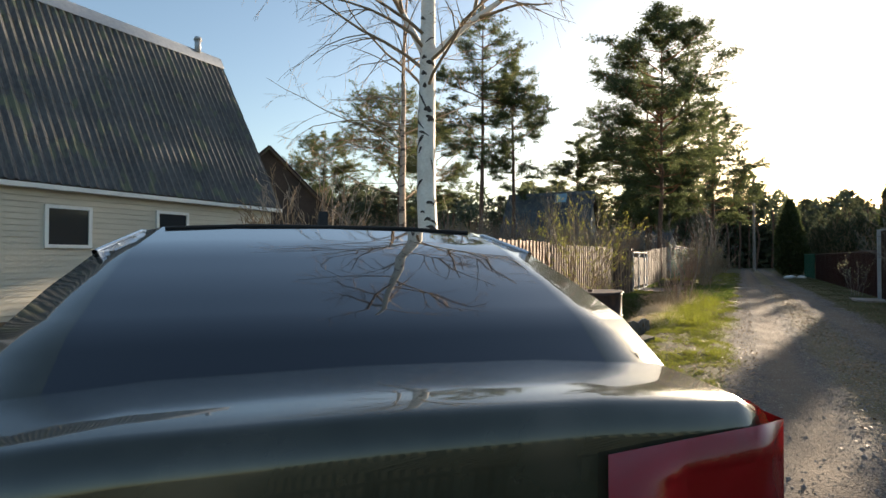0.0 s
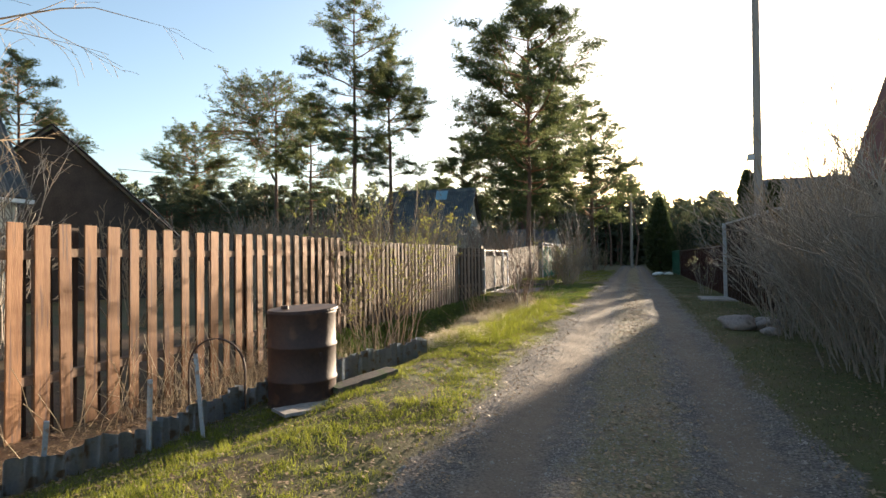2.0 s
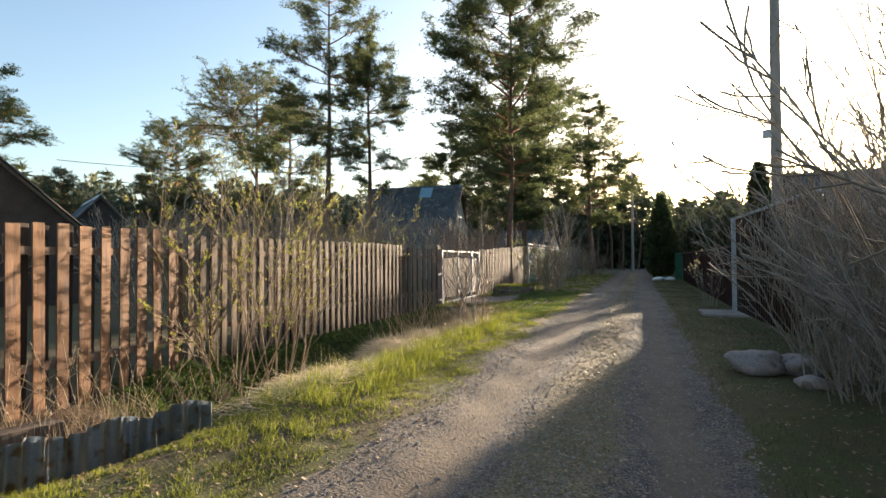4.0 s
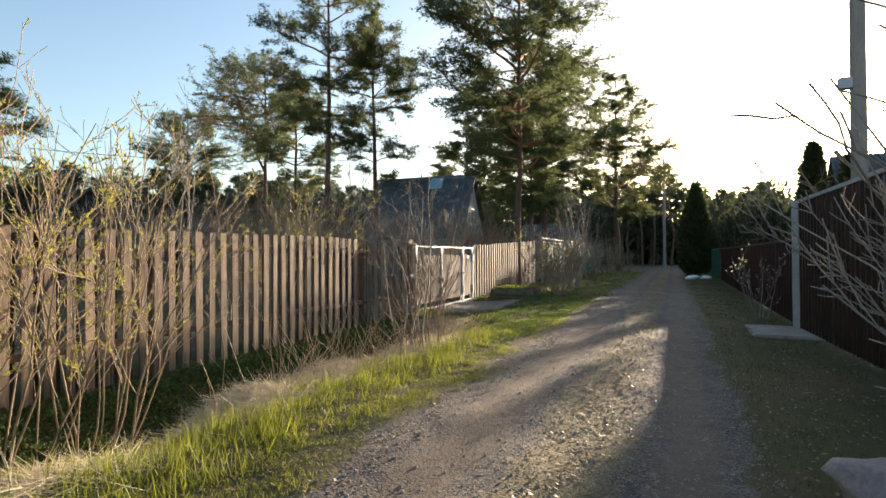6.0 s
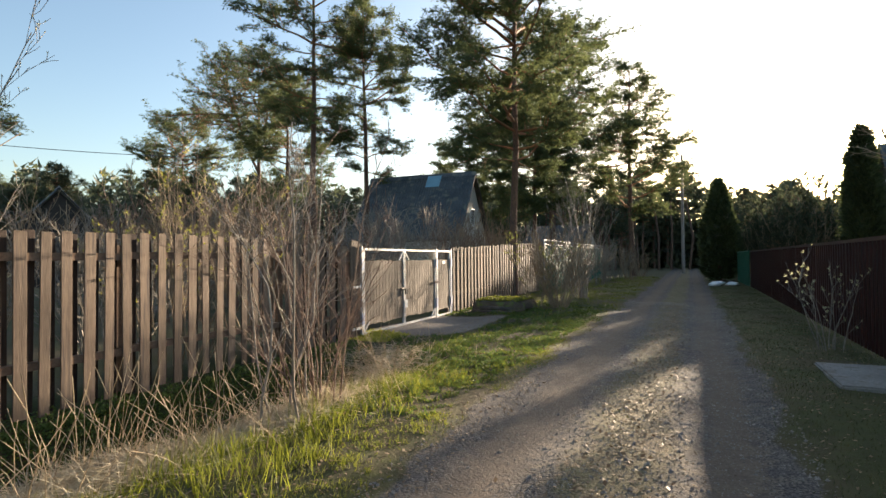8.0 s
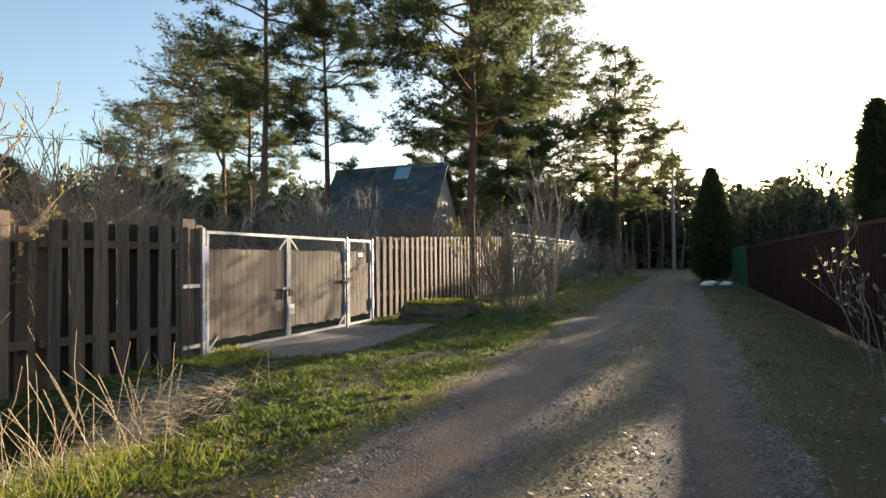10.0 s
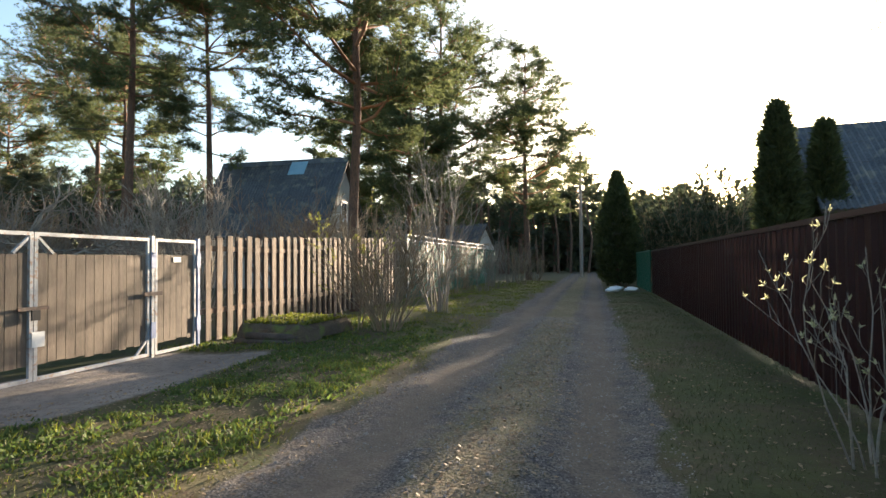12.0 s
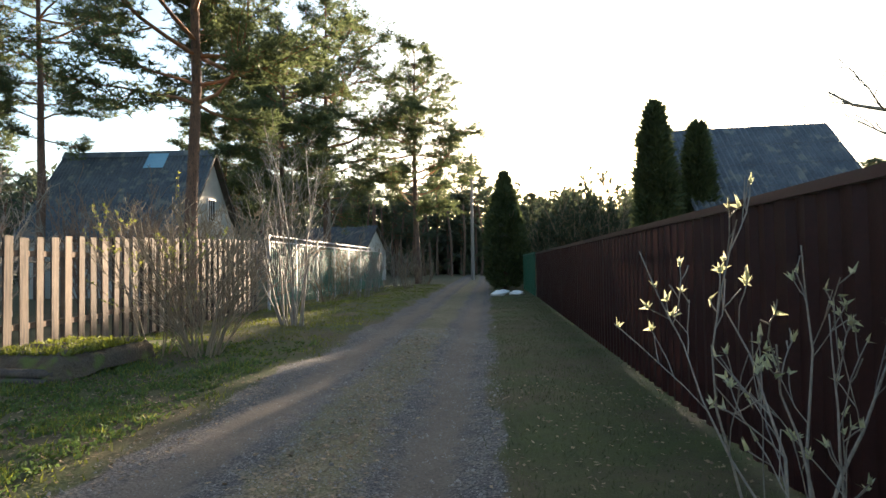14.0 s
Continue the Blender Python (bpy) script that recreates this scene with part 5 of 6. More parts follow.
fruit_tree((6.6, 26.4), 4.8, 60, "bare spreading fruit tree reaching over the maroon fence", 0.11, limbs_n=9)
fruit_tree((6.3, 20.5), 4.6, 61, "bare fruit tree behind the brown fence", 0.10)
for i, (x, y) in enumerate(((-8.2, 30.0), (-9.5, 34.5), (-12.0, 39.0), (-8.0, 25.5), (-12.5, 29.0), (-14.0, 43.5), (-15.5, 35.0), (-10.5, 45.0))):
    fruit_tree((x, y), 4.3 + 0.5 * (i % 3), 70 + i, "gnarled bare apple tree in the garden behind the fence", 0.12, mat=TWIG_GREY, group="apple trees behind the fence", curl=0.3)
for i, (x, y, h) in enumerate(((-9.0, 17.5, 3.2), (-11.0, 21.0, 3.6), (-7.5, 21.5, 2.8), (-10.0, 13.5, 3.0), (-8.5, 9.3, 3.6), (-7.6, 8.0, 3.2), (-13.5, 25.0, 3.5), (-16.0, 31.0, 4.5), (-22.0, 36.0, 5.0), (-27.0, 40.0, 5.5), (-19.0, 28.0, 4.0), (-24.0, 33.0, 4.5))):
    shrub((x, y), "bare garden bush behind the fence", "garden bushes behind the fence", seed=300 + i, n=22, h=h, spread=1.7, twigs=7, sub=3, base=0.5, r=0.022, rmin=0.007, mat=TWIG if i % 2 else TWIG_GREY)
for i in range(26):
    a = rngf.uniform(-58, 30)
    d = rngf.uniform(48, 72)
    x, y = 1.5 + d * math.sin(radians(a)), 8 + d * math.cos(radians(a))
    if -6 < x < 7:
        continue
    shrub((x, y), "bare undergrowth bush at the edge of the wood", "undergrowth of the wood", seed=400 + i, n=12, h=float(rngf.uniform(3, 6)), spread=2.2, twigs=7, sub=2, base=0.8, r=0.03, mat=TWIG)


# ---- poles and wires ----
def pole(at, h, r, label, arm=True):
    t = thing("utility_pole", (*at, 0), 0, label, "pole", "utility poles")
    V, F = tubes([([(0, 0, -0.5), (0.0, 0, h * 0.5), (0.03, 0, h)], [r, r * 0.85, r * 0.7])], 12)
    child("shaft", mesh_from("shaft", V, F, POLE_WOOD, True), t)
    if arm:
        part("cross_arm", one_box(-0.35, 0.35, -0.04, 0.04, h - 0.35, h - 0.28), GREY_STEEL, t)
        for x in (-0.32, 0.32):
            bm = bmesh.new()
            bmesh.ops.create_cone(bm, cap_ends=True, segments=10, radius1=0.045, radius2=0.03, depth=0.12, matrix=pose(x, 0, h - 0.22))
            part("insulator", bm, WHITE, t, "white insulator")
    return t


p = pole((5.36, 23.6), 10.4, 0.15, "tall grey concrete-looking utility pole behind the brown fence")
part("bracket", one_box(-0.3, -0.1, -0.08, 0.08, 4.55, 4.75), GREY_STEEL, p, "small steel bracket box")
pole((1.3, 71.4), 11.2, 0.16, "utility pole far down the lane", False)
t = thing("overhead_wire", (0, 0, 0), 0, "thin dark overhead wire crossing above the gardens", "wire")
a, b = np.array([-30.0, 30.0, 7.5]), np.array([-19.5, 47.0, 8.8])
pts = [a + (b - a) * s_ - np.array([0, 0, 1.6 * s_ * (1 - s_)]) for s_ in np.linspace(0, 1, 14)]
V, F = tubes([(pts, [0.018] * 14)], 4)
child("cable", mesh_from("cable", V, F, WIRE), t)

gm = []
rg = np.random.default_rng(404)
for i in range(30):
    x, y = float(rg.uniform(-24, -5.8)), float(rg.uniform(24, 52))
    if -21 < x < -11.5 and 47 < y or (x > -7 and y < 30 and i < 3):
        continue
    if len(gm) < 3:
        gm.append(shrub((x, y), "brown bare bush in the garden behind the fence", "brown bushes behind the fence", seed=600 + i, n=24, h=3.9, spread=2.0, twigs=8, sub=2, base=0.6, r=0.02, mat=(TWIG, TWIG_RED, TWIG_GREY)[len(gm)], rmin=0.008))
    else:
        copy_thing(gm[i % 3], pose(x, y, -0.1, 0, 0, float(rg.uniform(0, 360))))


# ---- car ----
def loft(stations, close_ends=True):
    bm = bmesh.new()
    rings = [[bm.verts.new(p) for p in s_] for s_ in stations]
    for a, b in zip(rings, rings[1:]):
        for i in range(len(a) - 1):
            bm.faces.new((a[i], a[i + 1], b[i + 1], b[i]))
    if close_ends:
        bm.faces.new(rings[0])
        bm.faces.new(rings[-1][::-1])
    bmesh.ops.recalc_face_normals(bm, faces=bm.faces)
    return bm


CAR_STRETCH = 1.2  # bonnet and front doors are longer than the first plan of the body


def build_car(at, rz):
    """A dark saloon; local x is to its right, y is forwards, the origin under the middle of its tail."""
    car = thing("car", at, rz, "dusty dark olive saloon car parked facing the board fence", "car")
    S = [  # y, half width, bottom, deck height
        (0.0, 0.84, 0.38, 1.10), (0.02, 0.87, 0.30, 1.155), (0.06, 0.90, 0.25, 1.165), (0.12, 0.91, 0.25, 1.168), (0.45, 0.92, 0.22, 1.19), (0.9, 0.92, 0.22, 1.10), (1.5, 0.92, 0.22, 1.04), (2.4, 0.92, 0.22, 1.0),
        (3.2, 0.915, 0.22, 0.99), (3.7, 0.90, 0.22, 0.97), (4.15, 0.87, 0.24, 0.90), (4.4, 0.80, 0.28, 0.80), (4.52, 0.66, 0.34, 0.68)]
    st = []
    for y, w, b, d in S:
        half = [(0, b), (w * 0.8, b), (w * 0.95, b + 0.06), (w * 0.985, b + 0.2), (w, (b + d) * 0.52), (w * 0.992, d - 0.26), (w * 0.965, d - 0.12), (w * 0.945, d - 0.04), (w * 0.88, d - 0.008), (w * 0.5, d + 0.012), (0, d + 0.018)]
        ring = [(x, y, z) for x, z in half] + [(-x, y, z) for x, z in half[-2::-1]]
        st.append(ring)
    body = part("body", loft(st), CAR_PAINT, car, "glossy dark olive bodywork", True)
    C = [  # y, roof height, half width at the top, half width at the belt, drop of the roof edge
        (0.27, 1.13, 0.82, 0.87, 0.0), (0.37, 1.195, 0.82, 0.88, 0.0), (0.50, 1.285, 0.81, 0.885, 0.005), (0.75, 1.39, 0.785, 0.88, 0.01), (1.05, 1.50, 0.755, 0.87, 0.02), (1.45, 1.60, 0.71, 0.87, 0.035), (1.9, 1.63, 0.69, 0.865, 0.06), (2.3, 1.62, 0.67, 0.865, 0.07),
        (2.65, 1.57, 0.65, 0.86, 0.07), (2.95, 1.43, 0.64, 0.85, 0.07), (3.25, 1.22, 0.64, 0.83, 0.07), (3.5, 1.03, 0.66, 0.80, 0.07)]
    belts = [1.0, 1.0, 1.0, 1.0, 1.0, 1.0, 1.0, 1.0, 0.99, 0.99, 0.985, 0.97]

    def section(y, zt, wt, wb, dr, zb):
        g = min(0.90, 0.76 + 0.10 * y)
        half = [(0, zt), (wt * 0.5, zt - dr * 0.1), (wt * g, zt - dr * 0.45), (wt, zt - dr)]
        for k in (0.25, 0.5, 0.78, 1.0):
            half.append((wt + (wb - wt) * k ** 0.85, zt - dr + (zb - zt + dr) * k))
        return half
    secs = [[(x, c[0], z) for x, z in section(*c, b)] for c, b in zip(C, belts)]
    fine = []
    for q in range(len(secs) - 1):
        for s_ in range(3):
            fine.append([tuple(Vector(a).lerp(Vector(b), s_ / 3)) for a, b in zip(secs[q], secs[q + 1])])
    fine.append(secs[-1])
    groups = collections.defaultdict(list)
    for q in range(len(fine) - 1):
        y = (fine[q][0][1] + fine[q + 1][0][1]) / 2
        for i in range(7):
            quad = [fine[q][i], fine[q][i + 1], fine[q + 1][i + 1], fine[q + 1][i]]
            kind = "shell"
            if i <= 1 and y < 1.42:
                kind = "rear_window"
            elif i <= 2 and y > 2.72:
                kind = "windscreen"
            elif i in (4, 5) and 1.05 < y < 2.98 and not 1.95 < y < 2.05:
                kind = "door_window"
            for sg in (1, -1):
                groups[kind + (("_rear" if y < 2 else "_front") + ("_r" if sg > 0 else "_l") if kind == "door_window" else "")].append([(x * sg, yy, z) for x, yy, z in (quad if sg > 0 else quad[::-1])])
    for kind, quads in groups.items():
        bm = bmesh.new()
        off = 0.0 if kind == "shell" else -0.006
        for qd in quads:
            bm.faces.new([bm.verts.new(p_) for p_ in qd])
        bmesh.ops.remove_doubles(bm, verts=bm.verts, dist=0.0005)
        bmesh.ops.recalc_face_normals(bm, faces=bm.faces)
        if kind == "shell":
            part("cabin_shell", bm, CAR_PAINT, car, "", True)
        else:
            part(kind[:11], bm, CAR_GLASS, car, "dark tinted glass", True)
    # seams and trim
    def strip(name, pts, r, mat, label=""):
        for sg in (1, -1):
            V_, F_ = tubes([([(x * sg, y, z) for x, y, z in pts], [r] * len(pts))], 6)
            child(name, mesh_from(name, V_, F_, mat, True), car, label)
    roof_edge = [(s_[3][0] + 0.004, s_[3][1], s_[3][2]) for s_ in secs[2:10]]
    belt = [(s_[7][0] + 0.012, s_[7][1], s_[7][2] + 0.02) for s_ in secs[3:10]]
    strip("window_trim", [(belt[0][0], belt[0][1], belt[0][2]), (0.72, 1.0, 1.2), *roof_edge[2:7], (0.80, 3.05, 1.15), belt[-1]][0:1] + belt, 0.012, CHROME, "chrome window trim")
    strip("window_trim", roof_edge[2:8], 0.010, CHROME, "chrome window trim")
    V_, F_ = tubes([([(-0.62, 1.40, 1.578), (-0.3, 1.42, 1.594), (0.3, 1.42, 1.594), (0.62, 1.40, 1.578)], [0.007] * 4)], 6)
    child("window_seal", mesh_from("window_seal", V_, F_, BLACK_PLASTIC, True), car)
    # fin aerial
    bm = bmesh.new()
    prism(bm, [(0.0, 0.0), (0.16, 0.0), (0.05, 0.075), (0.02, 0.08)], -0.02, 0.02, m=pose(0, 1.62, 1.60, 0, 0, 90))
    part("aerial_fin", bm, BLACK_PLASTIC, car)
    # lamps
    for sg in (1, -1):
        bm = bmesh.new()
        plan = [(0.42, -0.010, 0.82, 1.085), (0.60, -0.014, 0.79, 1.10), (0.78, -0.010, 0.79, 1.11), (0.862, 0.000, 0.80, 1.115), (0.900, 0.035, 0.82, 1.125), (0.926, 0.10, 0.85, 1.13), (0.938, 0.20, 0.92, 1.12), (0.940, 0.30, 1.00, 1.10)]
        grid = []
        for x, y, z0_, z1_ in plan:
            grid.append([bm.verts.new((sg * (x - 0.055 * max(0, (k - 1) / 3) ** 2 * (y > 0)), y - 0.004, z0_ + (z1_ - z0_) * k / 4)) for k in range(5)])
        for a, b in zip(grid, grid[1:]):
            for k in range(4):
                bm.faces.new((a[k], b[k], b[k + 1], a[k + 1]))
        bmesh.ops.solidify(bm, geom=bm.faces[:], thickness=-0.02)
        bmesh.ops.recalc_face_normals(bm, faces=bm.faces)
        lamp = part("tail_lamp", bm, RED_LAMP, car, "large red tail lamp", True)
        bm = one_box(min(sg * 0.56, sg * 0.76), max(sg * 0.56, sg * 0.76), -0.040, -0.034, 0.825, 0.865)
        part("reversing_lens", bm, CLEAR_LAMP, lamp)
    part("number_plate", one_box(-0.26, 0.26, -0.03, 0.0, 0.60, 0.71), WHITE, car)
    part("boot_badge", one_box(-0.06, 0.06, -0.02, 0.03, 0.90, 0.98), CHROME, car, "small chrome badge")
    part("bumper", one_box(-0.80, 0.80, -0.05, 0.1, 0.36, 0.54), CAR_PAINT, car)
    # mirrors, handles, seams
    for sg in (1, -1):
        bm = bmesh.new()
        bmesh.ops.create_uvsphere(bm, u_segments=16, v_segments=10, radius=1.0)
        for v in bm.verts:
            v.co = Vector((v.co.x * 0.115, v.co.y * 0.075, v.co.z * 0.085)) + Vector((sg * 1.02, 2.95, 1.06))
            if v.co.y < 2.93:
                v.co.y = 2.93
        mir = part("mirror", bm, CAR_PAINT, car, "dark olive door mirror", True)
        part("mirror_glass", one_box(sg * 1.02 - 0.085, sg * 1.02 + 0.085, 2.922, 2.928, 1.0, 1.115), CHROME, mir)
        part("mirror_arm", one_box(min(sg * 0.86, sg * 0.95), max(sg * 0.86, sg * 0.95), 2.93, 2.98, 1.0, 1.03), BLACK_PLASTIC, mir)
        for y in (1.28, 2.22):
            bm = one_box(sg * 0.93 - 0.014, sg * 0.93 + 0.014, y, y + 0.2, 0.83, 0.865)
            bmesh.ops.bevel(bm, geom=bm.edges[:], offset=0.01, segments=2, affect="EDGES")
            part("door_handle", bm, CHROME, car, "chrome door handle", True)
        for y in (1.05, 2.0, 3.05):
            V_, F_ = tubes([([(sg * 0.9215, y, 0.30), (sg * 0.925, y + 0.01, 0.62), (sg * 0.915, y + 0.02, 0.78), (sg * 0.885, y + 0.03, 0.93)], [0.0045] * 4)], 5)
            child("door_seam", mesh_from("door_seam", V_, F_, BLACK_PLASTIC), car)
        # wheels
        for y in (0.85, 3.62):
            wh = new("wheel")
            wh.parent = car
            wh.matrix_basis = pose(sg * 0.80, y, 0.32, 0, 90, 0)
            bm = bmesh.new()
            prof_ = [(0.21, -0.1), (0.30, -0.105), (0.325, -0.08), (0.33, 0), (0.325, 0.08), (0.30, 0.105), (0.21, 0.1)]
            rr = [[bm.verts.new((r * math.cos(a), r * math.sin(a), z)) for a in np.arange(32) * 2 * math.pi / 32] for r, z in prof_]
            for q in range(len(rr) - 1):
                for i in range(32):
                    bm.faces.new((rr[q][i], rr[q][(i + 1) % 32], rr[q + 1][(i + 1) % 32], rr[q + 1][i]))
            part("tyre", bm, RUBBER, wh, smooth=True)
            bm = bmesh.new()
            bmesh.ops.create_cone(bm, cap_ends=True, segments=32, radius1=0.21, radius2=0.20, depth=0.04, matrix=pose(0, 0, sg * 0.06))
            for i in range(5):
                box(bm, 0.03, 0.2, -0.025, 0.025, sg * 0.08 - 0.012, sg * 0.08 + 0.012, m=pose(0, 0, 0, 0, 0, i * 72))
            part("rim", bm, GREY_STEEL, wh, "grey alloy rim")
            wh.matrix_basis = pose(sg * 0.80, y if y < 1 else 1.45 + (y - 1.45) * CAR_STRETCH, 0.32, 0, 90, 0)
            part("wheel_arch", one_box(-0.36, 0.30, -0.36, 0.36, -sg * 0.115 - 0.004, -sg * 0.115 + 0.004), BLACK_PLASTIC, wh)
    for ob in [c for c in car.children if c.type == "MESH"] + [g_ for c in car.children if c.type == "MESH" for g_ in c.children]:
        for v in ob.data.vertices:
            if v.co.y > 1.45:
                v.co.y = 1.45 + (v.co.y - 1.45) * CAR_STRETCH
    return car


CAR_RZ = 45.0
cf = Vector((-math.sin(radians(CAR_RZ)), math.cos(radians(CAR_RZ)), 0))
cr_ = Vector((math.cos(radians(CAR_RZ)), math.sin(radians(CAR_RZ)), 0))
c0 = Vector((0.15, 0.80, 0.0)) - cr_ * 0.90 - cf * 0.08
build_car((c0.x, c0.y, 0.03), CAR_RZ)


# ---- grass, weeds, litter, pebbles ----
def scatter_blades(name, n, area, mat, ln, wd, seed, label, category, keep=None, lean=0.5, group=""):
    rng = np.random.default_rng(seed)
    x = rng.uniform(area[0], area[1], n)
    y = area[2] + (area[3] - area[2]) * rng.uniform(0, 1, n) ** 1.25
    if keep is not None:
        k = keep(x, y, rng)
        x, y = x[k], y[k]
    n = len(x)
    C = np.stack([x, y, height(x, y) - 0.005], 1)
    D = rng.normal(size=(n, 3)) * np.array([lean, lean, 0.12]) + np.array([0, 0, 1])
    D /= np.linalg.norm(D, axis=1)[:, None]
    clump = 0.65 + 0.7 * np.abs(np.sin(x * 2.7 + np.sin(y * 1.9)) * np.sin(y * 2.3 + 1))
    V, F = blades(C, D, ln * rng.uniform(0.5, 1.3, n) * clump, wd * rng.uniform(0.7, 1.3, n), rng)
    ob = new(name, mesh_from(name, V, F, mat))
    return tagged(ob, label, category, group, "stuff")


def patchy(x, y):
    return 0.5 + 0.3 * np.sin(x * 3.1 + 2 * np.sin(y * 1.3)) * np.sin(y * 2.1 + 1.5 * np.sin(x * 2.2)) + 0.3 * np.sin(x * 9.7 + 2 * np.sin(y * 6.1)) * np.sin(y * 8.3 + 2 * np.sin(x * 7.1))


def verge(x, y, rng):
    edge = edge_wobble(y)
    p = smooth01(0.05, -0.35, x + edge) * (0.04 + 0.96 * smooth01(0.25, 0.75, patchy(x, y)))
    p *= 1 - smooth01(-2.2, -2.6, x) * (y < 13)
    p *= 1 - 0.9 * (ditch_mask(x, y) > 0.3)
    inpad = (x < -2.2) & (y > 24.7) & (y < 28.7)
    return (rng.uniform(size=len(x)) < p) & ~inpad


scatter_blades("grass", 320000, (-2.7, 0.2, 2.0, 24.0), GRASS, 0.055, 0.0065, 1, "fresh green grass of the left verge", "grass", verge)
scatter_blades("grass", 70000, (-4.6, 0.2, 24.0, 60.0), GRASS, 0.07, 0.013, 2, "fresh green grass of the verge farther on", "grass", verge)
scatter_blades("grass", 110000, (2.6, 5.2, 3.0, 46.0), GRASS_DULL, 0.045, 0.008, 3, "short dull grass of the right verge", "grass", lambda x, y, rng: rng.uniform(size=len(x)) < smooth01(2.6, 2.95, x) * (0.4 + 0.6 * patchy(x, y)))
scatter_blades("grass", 12000, (0.9, 2.1, 1.0, 50.0), GRASS_DULL, 0.03, 0.007, 4, "sparse worn grass in the middle of the lane", "grass", lambda x, y, rng: rng.uniform(size=len(x)) < np.exp(-(((x - 1.5) / 0.28) ** 2)) * patchy(x, y))
scatter_blades("grass", 26000, (-1.9, -0.45, 12.0, 21.5), GRASS, 0.20, 0.009, 5, "long fresh grass at the rim of the ditch", "grass", lambda x, y, rng: rng.uniform(size=len(x)) < patchy(x * 2, y * 2) ** 2 * smooth01(-0.5, -0.8, x + edge_wobble(y)), 0.35)
scatter_blades("dry_grass", 900, (-2.6, -1.6, 14.5, 21.5), DRY, 0.36, 0.006, 6, "pale dead grass stalks hanging over the ditch", "grass", lambda x, y, rng: rng.uniform(size=len(x)) < patchy(x * 1.5, y * 1.2 + 2) ** 2, 0.75)
scatter_blades("dry_grass", 2600, (-4.5, -2.5, 8.0, 14.0), DRY, 0.35, 0.006, 7, "dead stalks standing at the foot of the fence", "grass", lambda x, y, rng: rng.uniform(size=len(x)) < patchy(x * 2.5, y * 2.2) ** 2, 0.3)


def straw_heap(seed, n, cx, cy, sx, sy, hgt, label):
    """Matted dead grass: long bent blades lying over one another in a low heap."""
    rng = np.random.default_rng(seed)
    x, y = cx + rng.normal(size=n) * sx, cy + rng.normal(size=n) * sy
    bulge = np.exp(-(((x - cx) / sx) ** 2 + ((y - cy) / sy) ** 2) / 2.5)
    C = np.stack([x, y, height(x, y) + hgt * bulge * rng.uniform(0, 1, n)], 1)
    D = rng.normal(size=(n, 3)) * np.array([1, 1, 0.25]) + np.array([-0.5, -0.4, 0.12])
    D /= np.linalg.norm(D, axis=1)[:, None]
    V, F = blades(C, D, rng.uniform(0.12, 0.38, n), rng.uniform(0.004, 0.008, n), rng)
    tagged(new("dry_grass", mesh_from("dry_grass", V, F, STRAW)), label, "grass", "", "stuff")


straw_heap(11, 9000, -2.25, 16.2, 0.28, 0.42, 0.26, "matted pale dead grass heaped on the ditch edge")
straw_heap(12, 9000, -2.15, 17.7, 0.25, 0.7, 0.22, "matted pale dead grass hanging into the ditch")
straw_heap(13, 5000, -1.9, 19.6, 0.35, 0.7, 0.15, "flattened dead grass under the shrubs by the gate")
straw_heap(14, 2500, -1.7, 13.3, 0.3, 0.7, 0.10, "thin dead grass at the start of the ditch")
straw_heap(15, 3500, -2.6, 22.2, 0.5, 0.5, 0.14, "pale dead grass beside the end of the ditch")


def creeping_leaves(seed, n, x0, x1, y0, y1, lift, size, mat, label, dens):
    """Small broad leaves in a ragged cushion over a bank."""
    rng = np.random.default_rng(seed)
    x, y = rng.uniform(x0, x1, n), rng.uniform(y0, y1, n)
    k = rng.uniform(size=n) < dens(x, y)
    x, y = x[k], y[k]
    n = len(x)
    lump = 0.35 + 0.65 * np.abs(np.sin(x * 6.1 + np.sin(y * 3.3)) * np.sin(y * 4.7 + np.sin(x * 5.2)))
    C = np.stack([x, y, height(x, y) + lift * lump * rng.uniform(0, 1, n) ** 0.6], 1)
    N1 = rng.normal(size=(n, 3)) + np.array([0, 0, 0.5])
    N1 /= np.linalg.norm(N1, axis=1)[:, None]
    U = np.cross(N1, rng.normal(size=(n, 3)))
    U /= np.linalg.norm(U, axis=1)[:, None] + 1e-9
    W = np.cross(N1, U)
    s_ = (size * rng.uniform(0.6, 1.3, n))[:, None]
    V = np.stack([C - U * s_, C - W * s_ * 0.55, C + U * s_, C + W * s_ * 0.55], 1).reshape(-1, 3)
    tagged(new("weeds", mesh_from("weeds", V, np.arange(4 * n).reshape(-1, 4), mat)), label, "weeds", "", "stuff")


def bank(x, y):
    return smooth01(-2.75, -3.1, x) * smooth01(12.2, 13.4, y) * (1 - smooth01(21.8, 22.6, y))


creeping_leaves(16, 60000, -4.7, -2.7, 12.0, 22.6, 0.20, 0.022, WEED, "dark green creeping leaves covering the far ditch bank", bank)
creeping_leaves(17, 9000, -4.5, -3.9, 13.0, 22.6, 0.12, 0.018, GRASS, "bright moss and leaves along the foot of the fence", lambda x, y: 0.25 + 0.6 * patchy(x, y))
creeping_leaves(18, 22000, -3.2, -0.2, 22.0, 29.5, 0.07, 0.018, WEED, "low green clover leaves on the verge before the gate", lambda x, y: smooth01(0.0, -0.4, x + edge_wobble(y)) * smooth01(0.3, 0.7, patchy(x, y)) * (1 - smooth01(-2.1, -2.3, x) * smooth01(24.4, 24.7, y)))


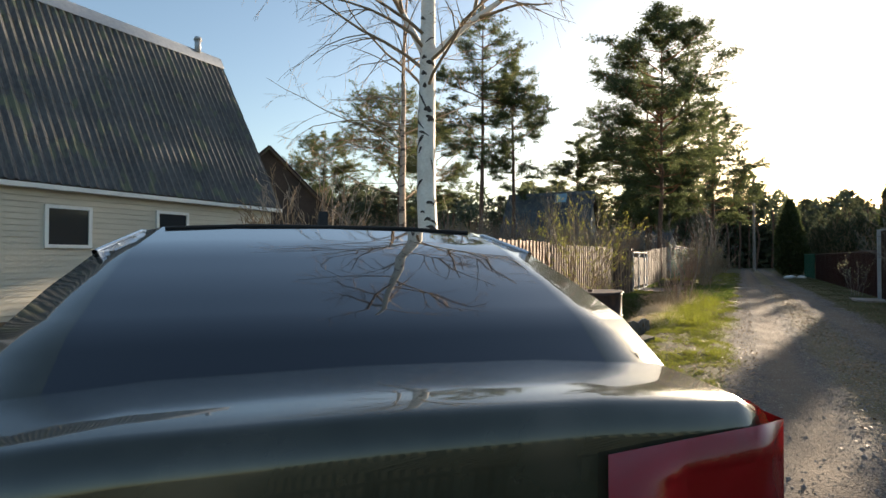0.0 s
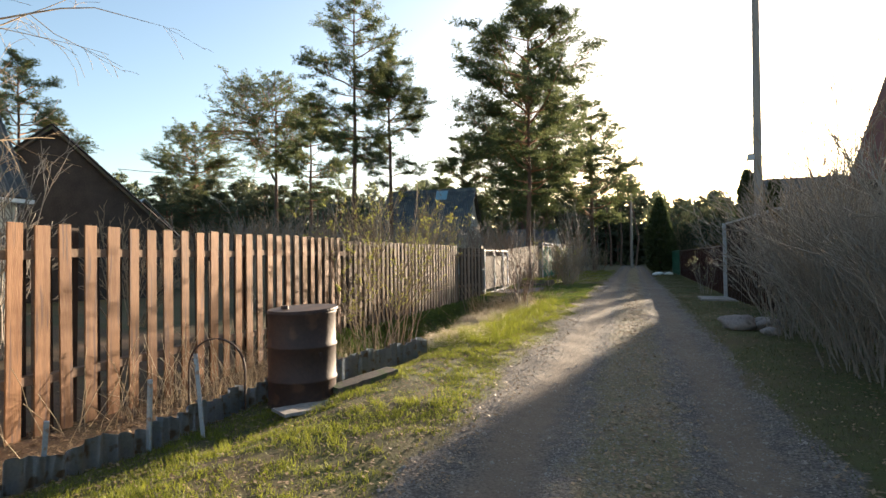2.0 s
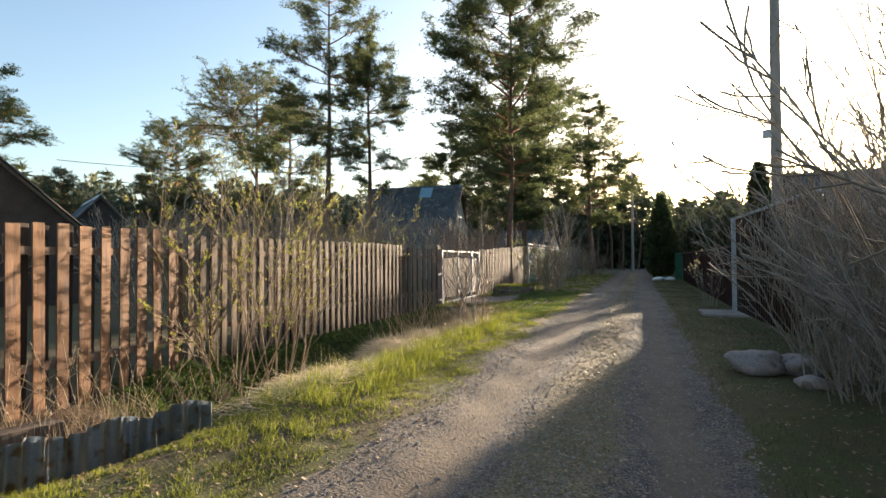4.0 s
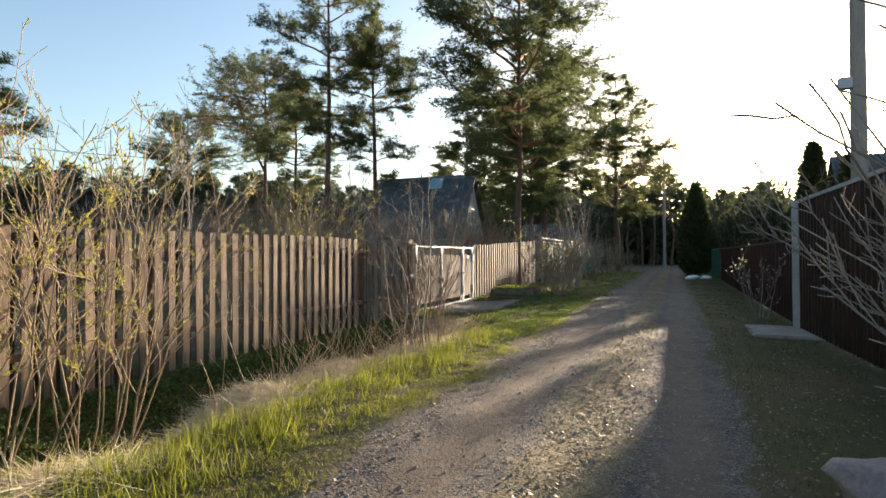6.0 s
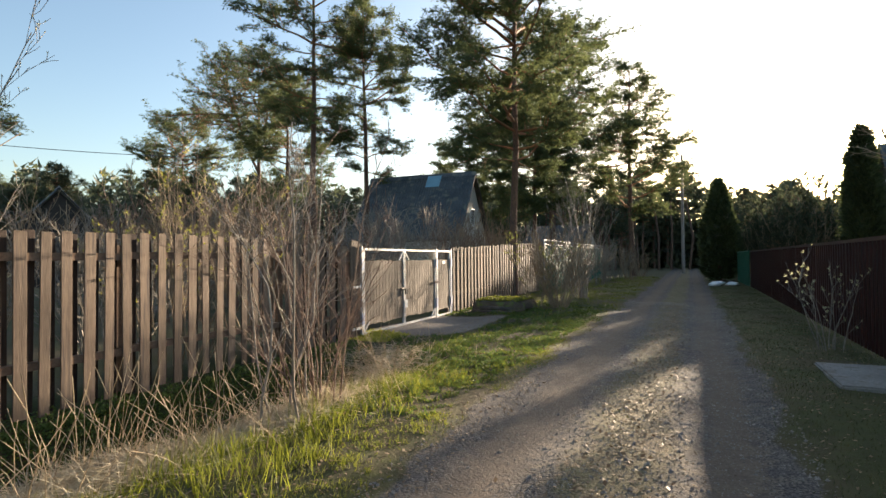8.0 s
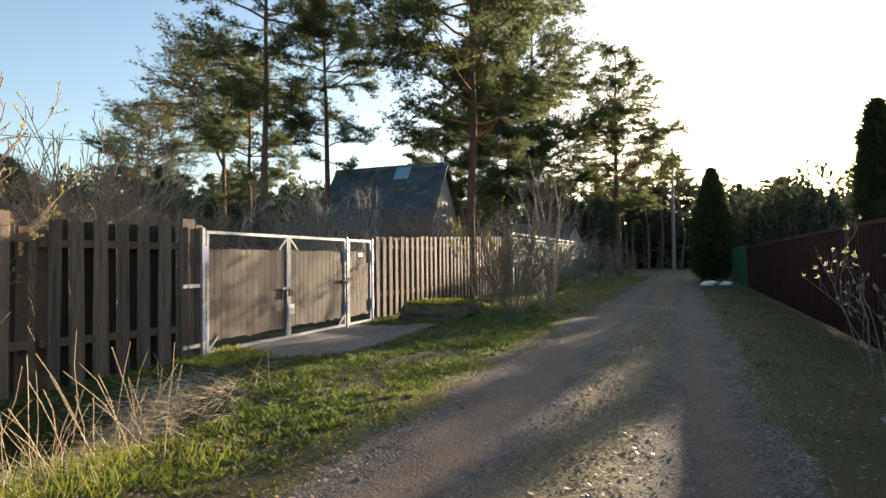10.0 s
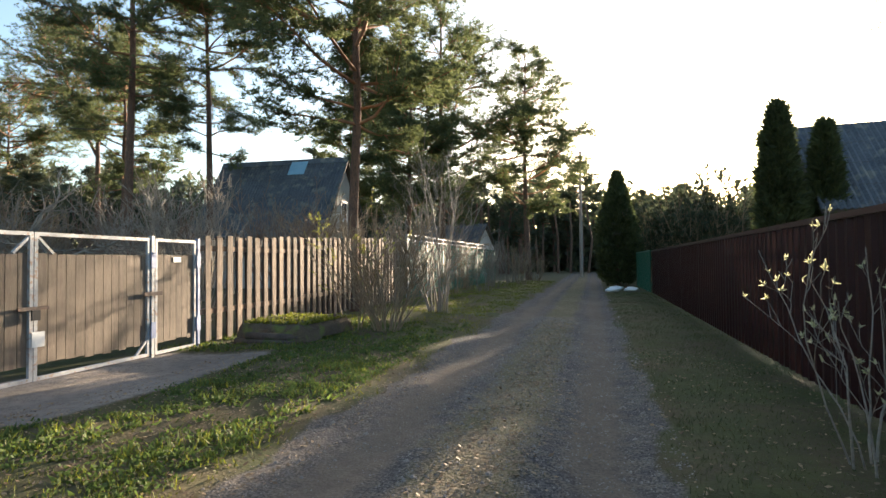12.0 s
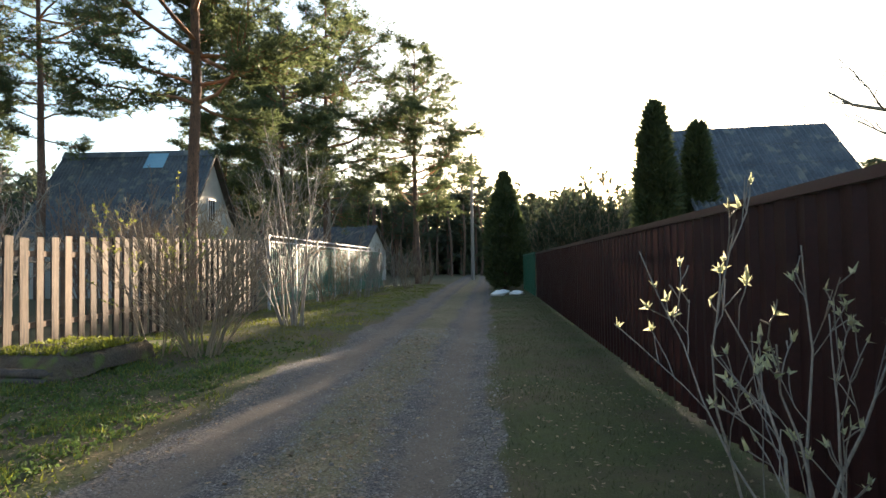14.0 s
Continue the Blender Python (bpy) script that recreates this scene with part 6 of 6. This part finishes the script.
def tall_stalks(seed, n, cx, cy, sx, sy, h, label):
    rng = np.random.default_rng(seed)
    lines = []
    for _ in range(n):
        x, y = cx + rng.normal() * sx, cy + rng.normal() * sy
        lines.append(grow((x, y, gz(x, y)), (rng.normal() * 0.45, rng.normal() * 0.35, 1), h * rng.uniform(0.5, 1.2), 0.004, rng, 5, 0.1, -0.05, 0.5))
    V, F = tubes([(p_, np.maximum(r_, 0.0032)) for p_, r_ in lines], 3)
    tagged(new("dry_stalks", mesh_from("dry_stalks", V, F, DRY)), label, "dry stalks", "", "stuff")


tall_stalks(61, 170, -2.3, 17.9, 0.28, 1.0, 1.0, "tall dead stalks leaning over the ditch")
tall_stalks(62, 240, -3.65, 10.3, 0.28, 2.0, 0.85, "thin dead stalks standing along the bed before the fence")
tall_stalks(63, 50, -1.9, 21.3, 0.5, 0.7, 0.8, "dead stalks under the shrub by the gate")
scatter_blades("weeds", 34000, (-4.3, -0.3, 19.5, 33.0), WEED, 0.07, 0.035, 8, "broad green weed leaves on the verge by the gate", "weeds", verge, 1.1)
scatter_blades("weeds", 30000, (-4.6, -2.7, 13.0, 23.2), WEED, 0.07, 0.03, 9, "dark green creeping weeds on the far ditch bank", "weeds", lambda x, y, rng: rng.uniform(size=len(x)) < 0.9 * smooth01(-2.7, -3.4, x), 1.2)
scatter_blades("weeds", 2500, (-4.3, -3.3, 24.0, 25.0), BUDS, 0.08, 0.04, 10, "bright young nettles at the gate post", "weeds", None, 0.9)


def scatter_flat(name, n, area, mat, size, seed, label, keep=None, category="leaf litter"):
    rng = np.random.default_rng(seed)
    x = rng.uniform(area[0], area[1], n)
    y = area[2] + (area[3] - area[2]) * rng.uniform(0, 1, n) ** 1.3
    if keep is not None:
        k = keep(x, y, rng)
        x, y = x[k], y[k]
    n = len(x)
    C = np.stack([x, y, height(x, y) + 0.012], 1)
    a = rng.uniform(0, 6.28, n)
    s_ = size * rng.uniform(0.5, 1.4, n)
    U = np.stack([np.cos(a), np.sin(a), rng.normal(size=n) * 0.25], 1) * s_[:, None]
    W = np.stack([-np.sin(a), np.cos(a), rng.normal(size=n) * 0.25], 1) * s_[:, None] * 0.55
    V = np.stack([C - U, C - W, C + U, C + W], 1).reshape(-1, 3)
    ob = new(name, mesh_from(name, V, np.arange(4 * n).reshape(-1, 4), mat))
    return tagged(ob, label, category, "", "stuff")


scatter_flat("leaf_litter", 9000, (-4.4, -2.4, 4.5, 14.0), LITTER, 0.022, 20, "brown dead leaves on the bed")
scatter_flat("leaf_litter", 34000, (0.7, 2.3, 1.0, 34.0), LITTER, 0.020, 21, "small dry leaves along the middle of the lane", lambda x, y, rng: rng.uniform(size=len(x)) < np.exp(-(((x - 1.5) / 0.35) ** 2)) * (0.3 + 0.7 * patchy(x, y)))
scatter_flat("leaf_litter", 26000, (-3.0, 0.3, 2.0, 30.0), LITTER, 0.017, 22, "scattered dry leaves on the verge")
scatter_flat("leaf_litter", 5000, (2.7, 4.9, 4.0, 30.0), LITTER, 0.018, 23, "dry leaves under the hedge")


def scatter_pebbles():
    rng = np.random.default_rng(30)
    n = 60000
    x = rng.uniform(-0.1, 2.85, n)
    x = np.where((np.abs(x - 0.6) < 0.3) & (rng.uniform(size=n) < 0.6), rng.uniform(0.9, 2.0, n), x)
    y = 1.5 + 34 * rng.uniform(0, 1, n) ** 1.2
    s_ = rng.uniform(0.0035, 0.012, n) * (1 + 1.3 * (rng.uniform(size=n) > 0.93))
    z = height(x, y)
    top = np.array([(1, 0, -0.2), (0, 1, -0.2), (-1, 0, -0.2), (0, -1, -0.2), (0.1, 0.1, 0.65)])
    jit = rng.uniform(0.6, 1.4, (n, 5, 1))
    V = np.stack([x, y, z], 1)[:, None] + top[None] * s_[:, None, None] * jit
    tri = np.array([(0, 1, 4), (1, 2, 4), (2, 3, 4), (3, 0, 4)])
    F = (np.arange(n)[:, None, None] * 5 + tri[None]).reshape(-1, 3)
    tagged(new("gravel", mesh_from("gravel", V.reshape(-1, 3), F, PEBBLE)), "loose grey pebbles on the lane", "gravel", "", "stuff")


scatter_pebbles()


# the patch of ground seen at the foot of the shrubs by the gate
tall_stalks(64, 120, -2.0, 19.9, 0.5, 0.8, 0.7, "tangle of dead stalks under the shrubs by the gate")
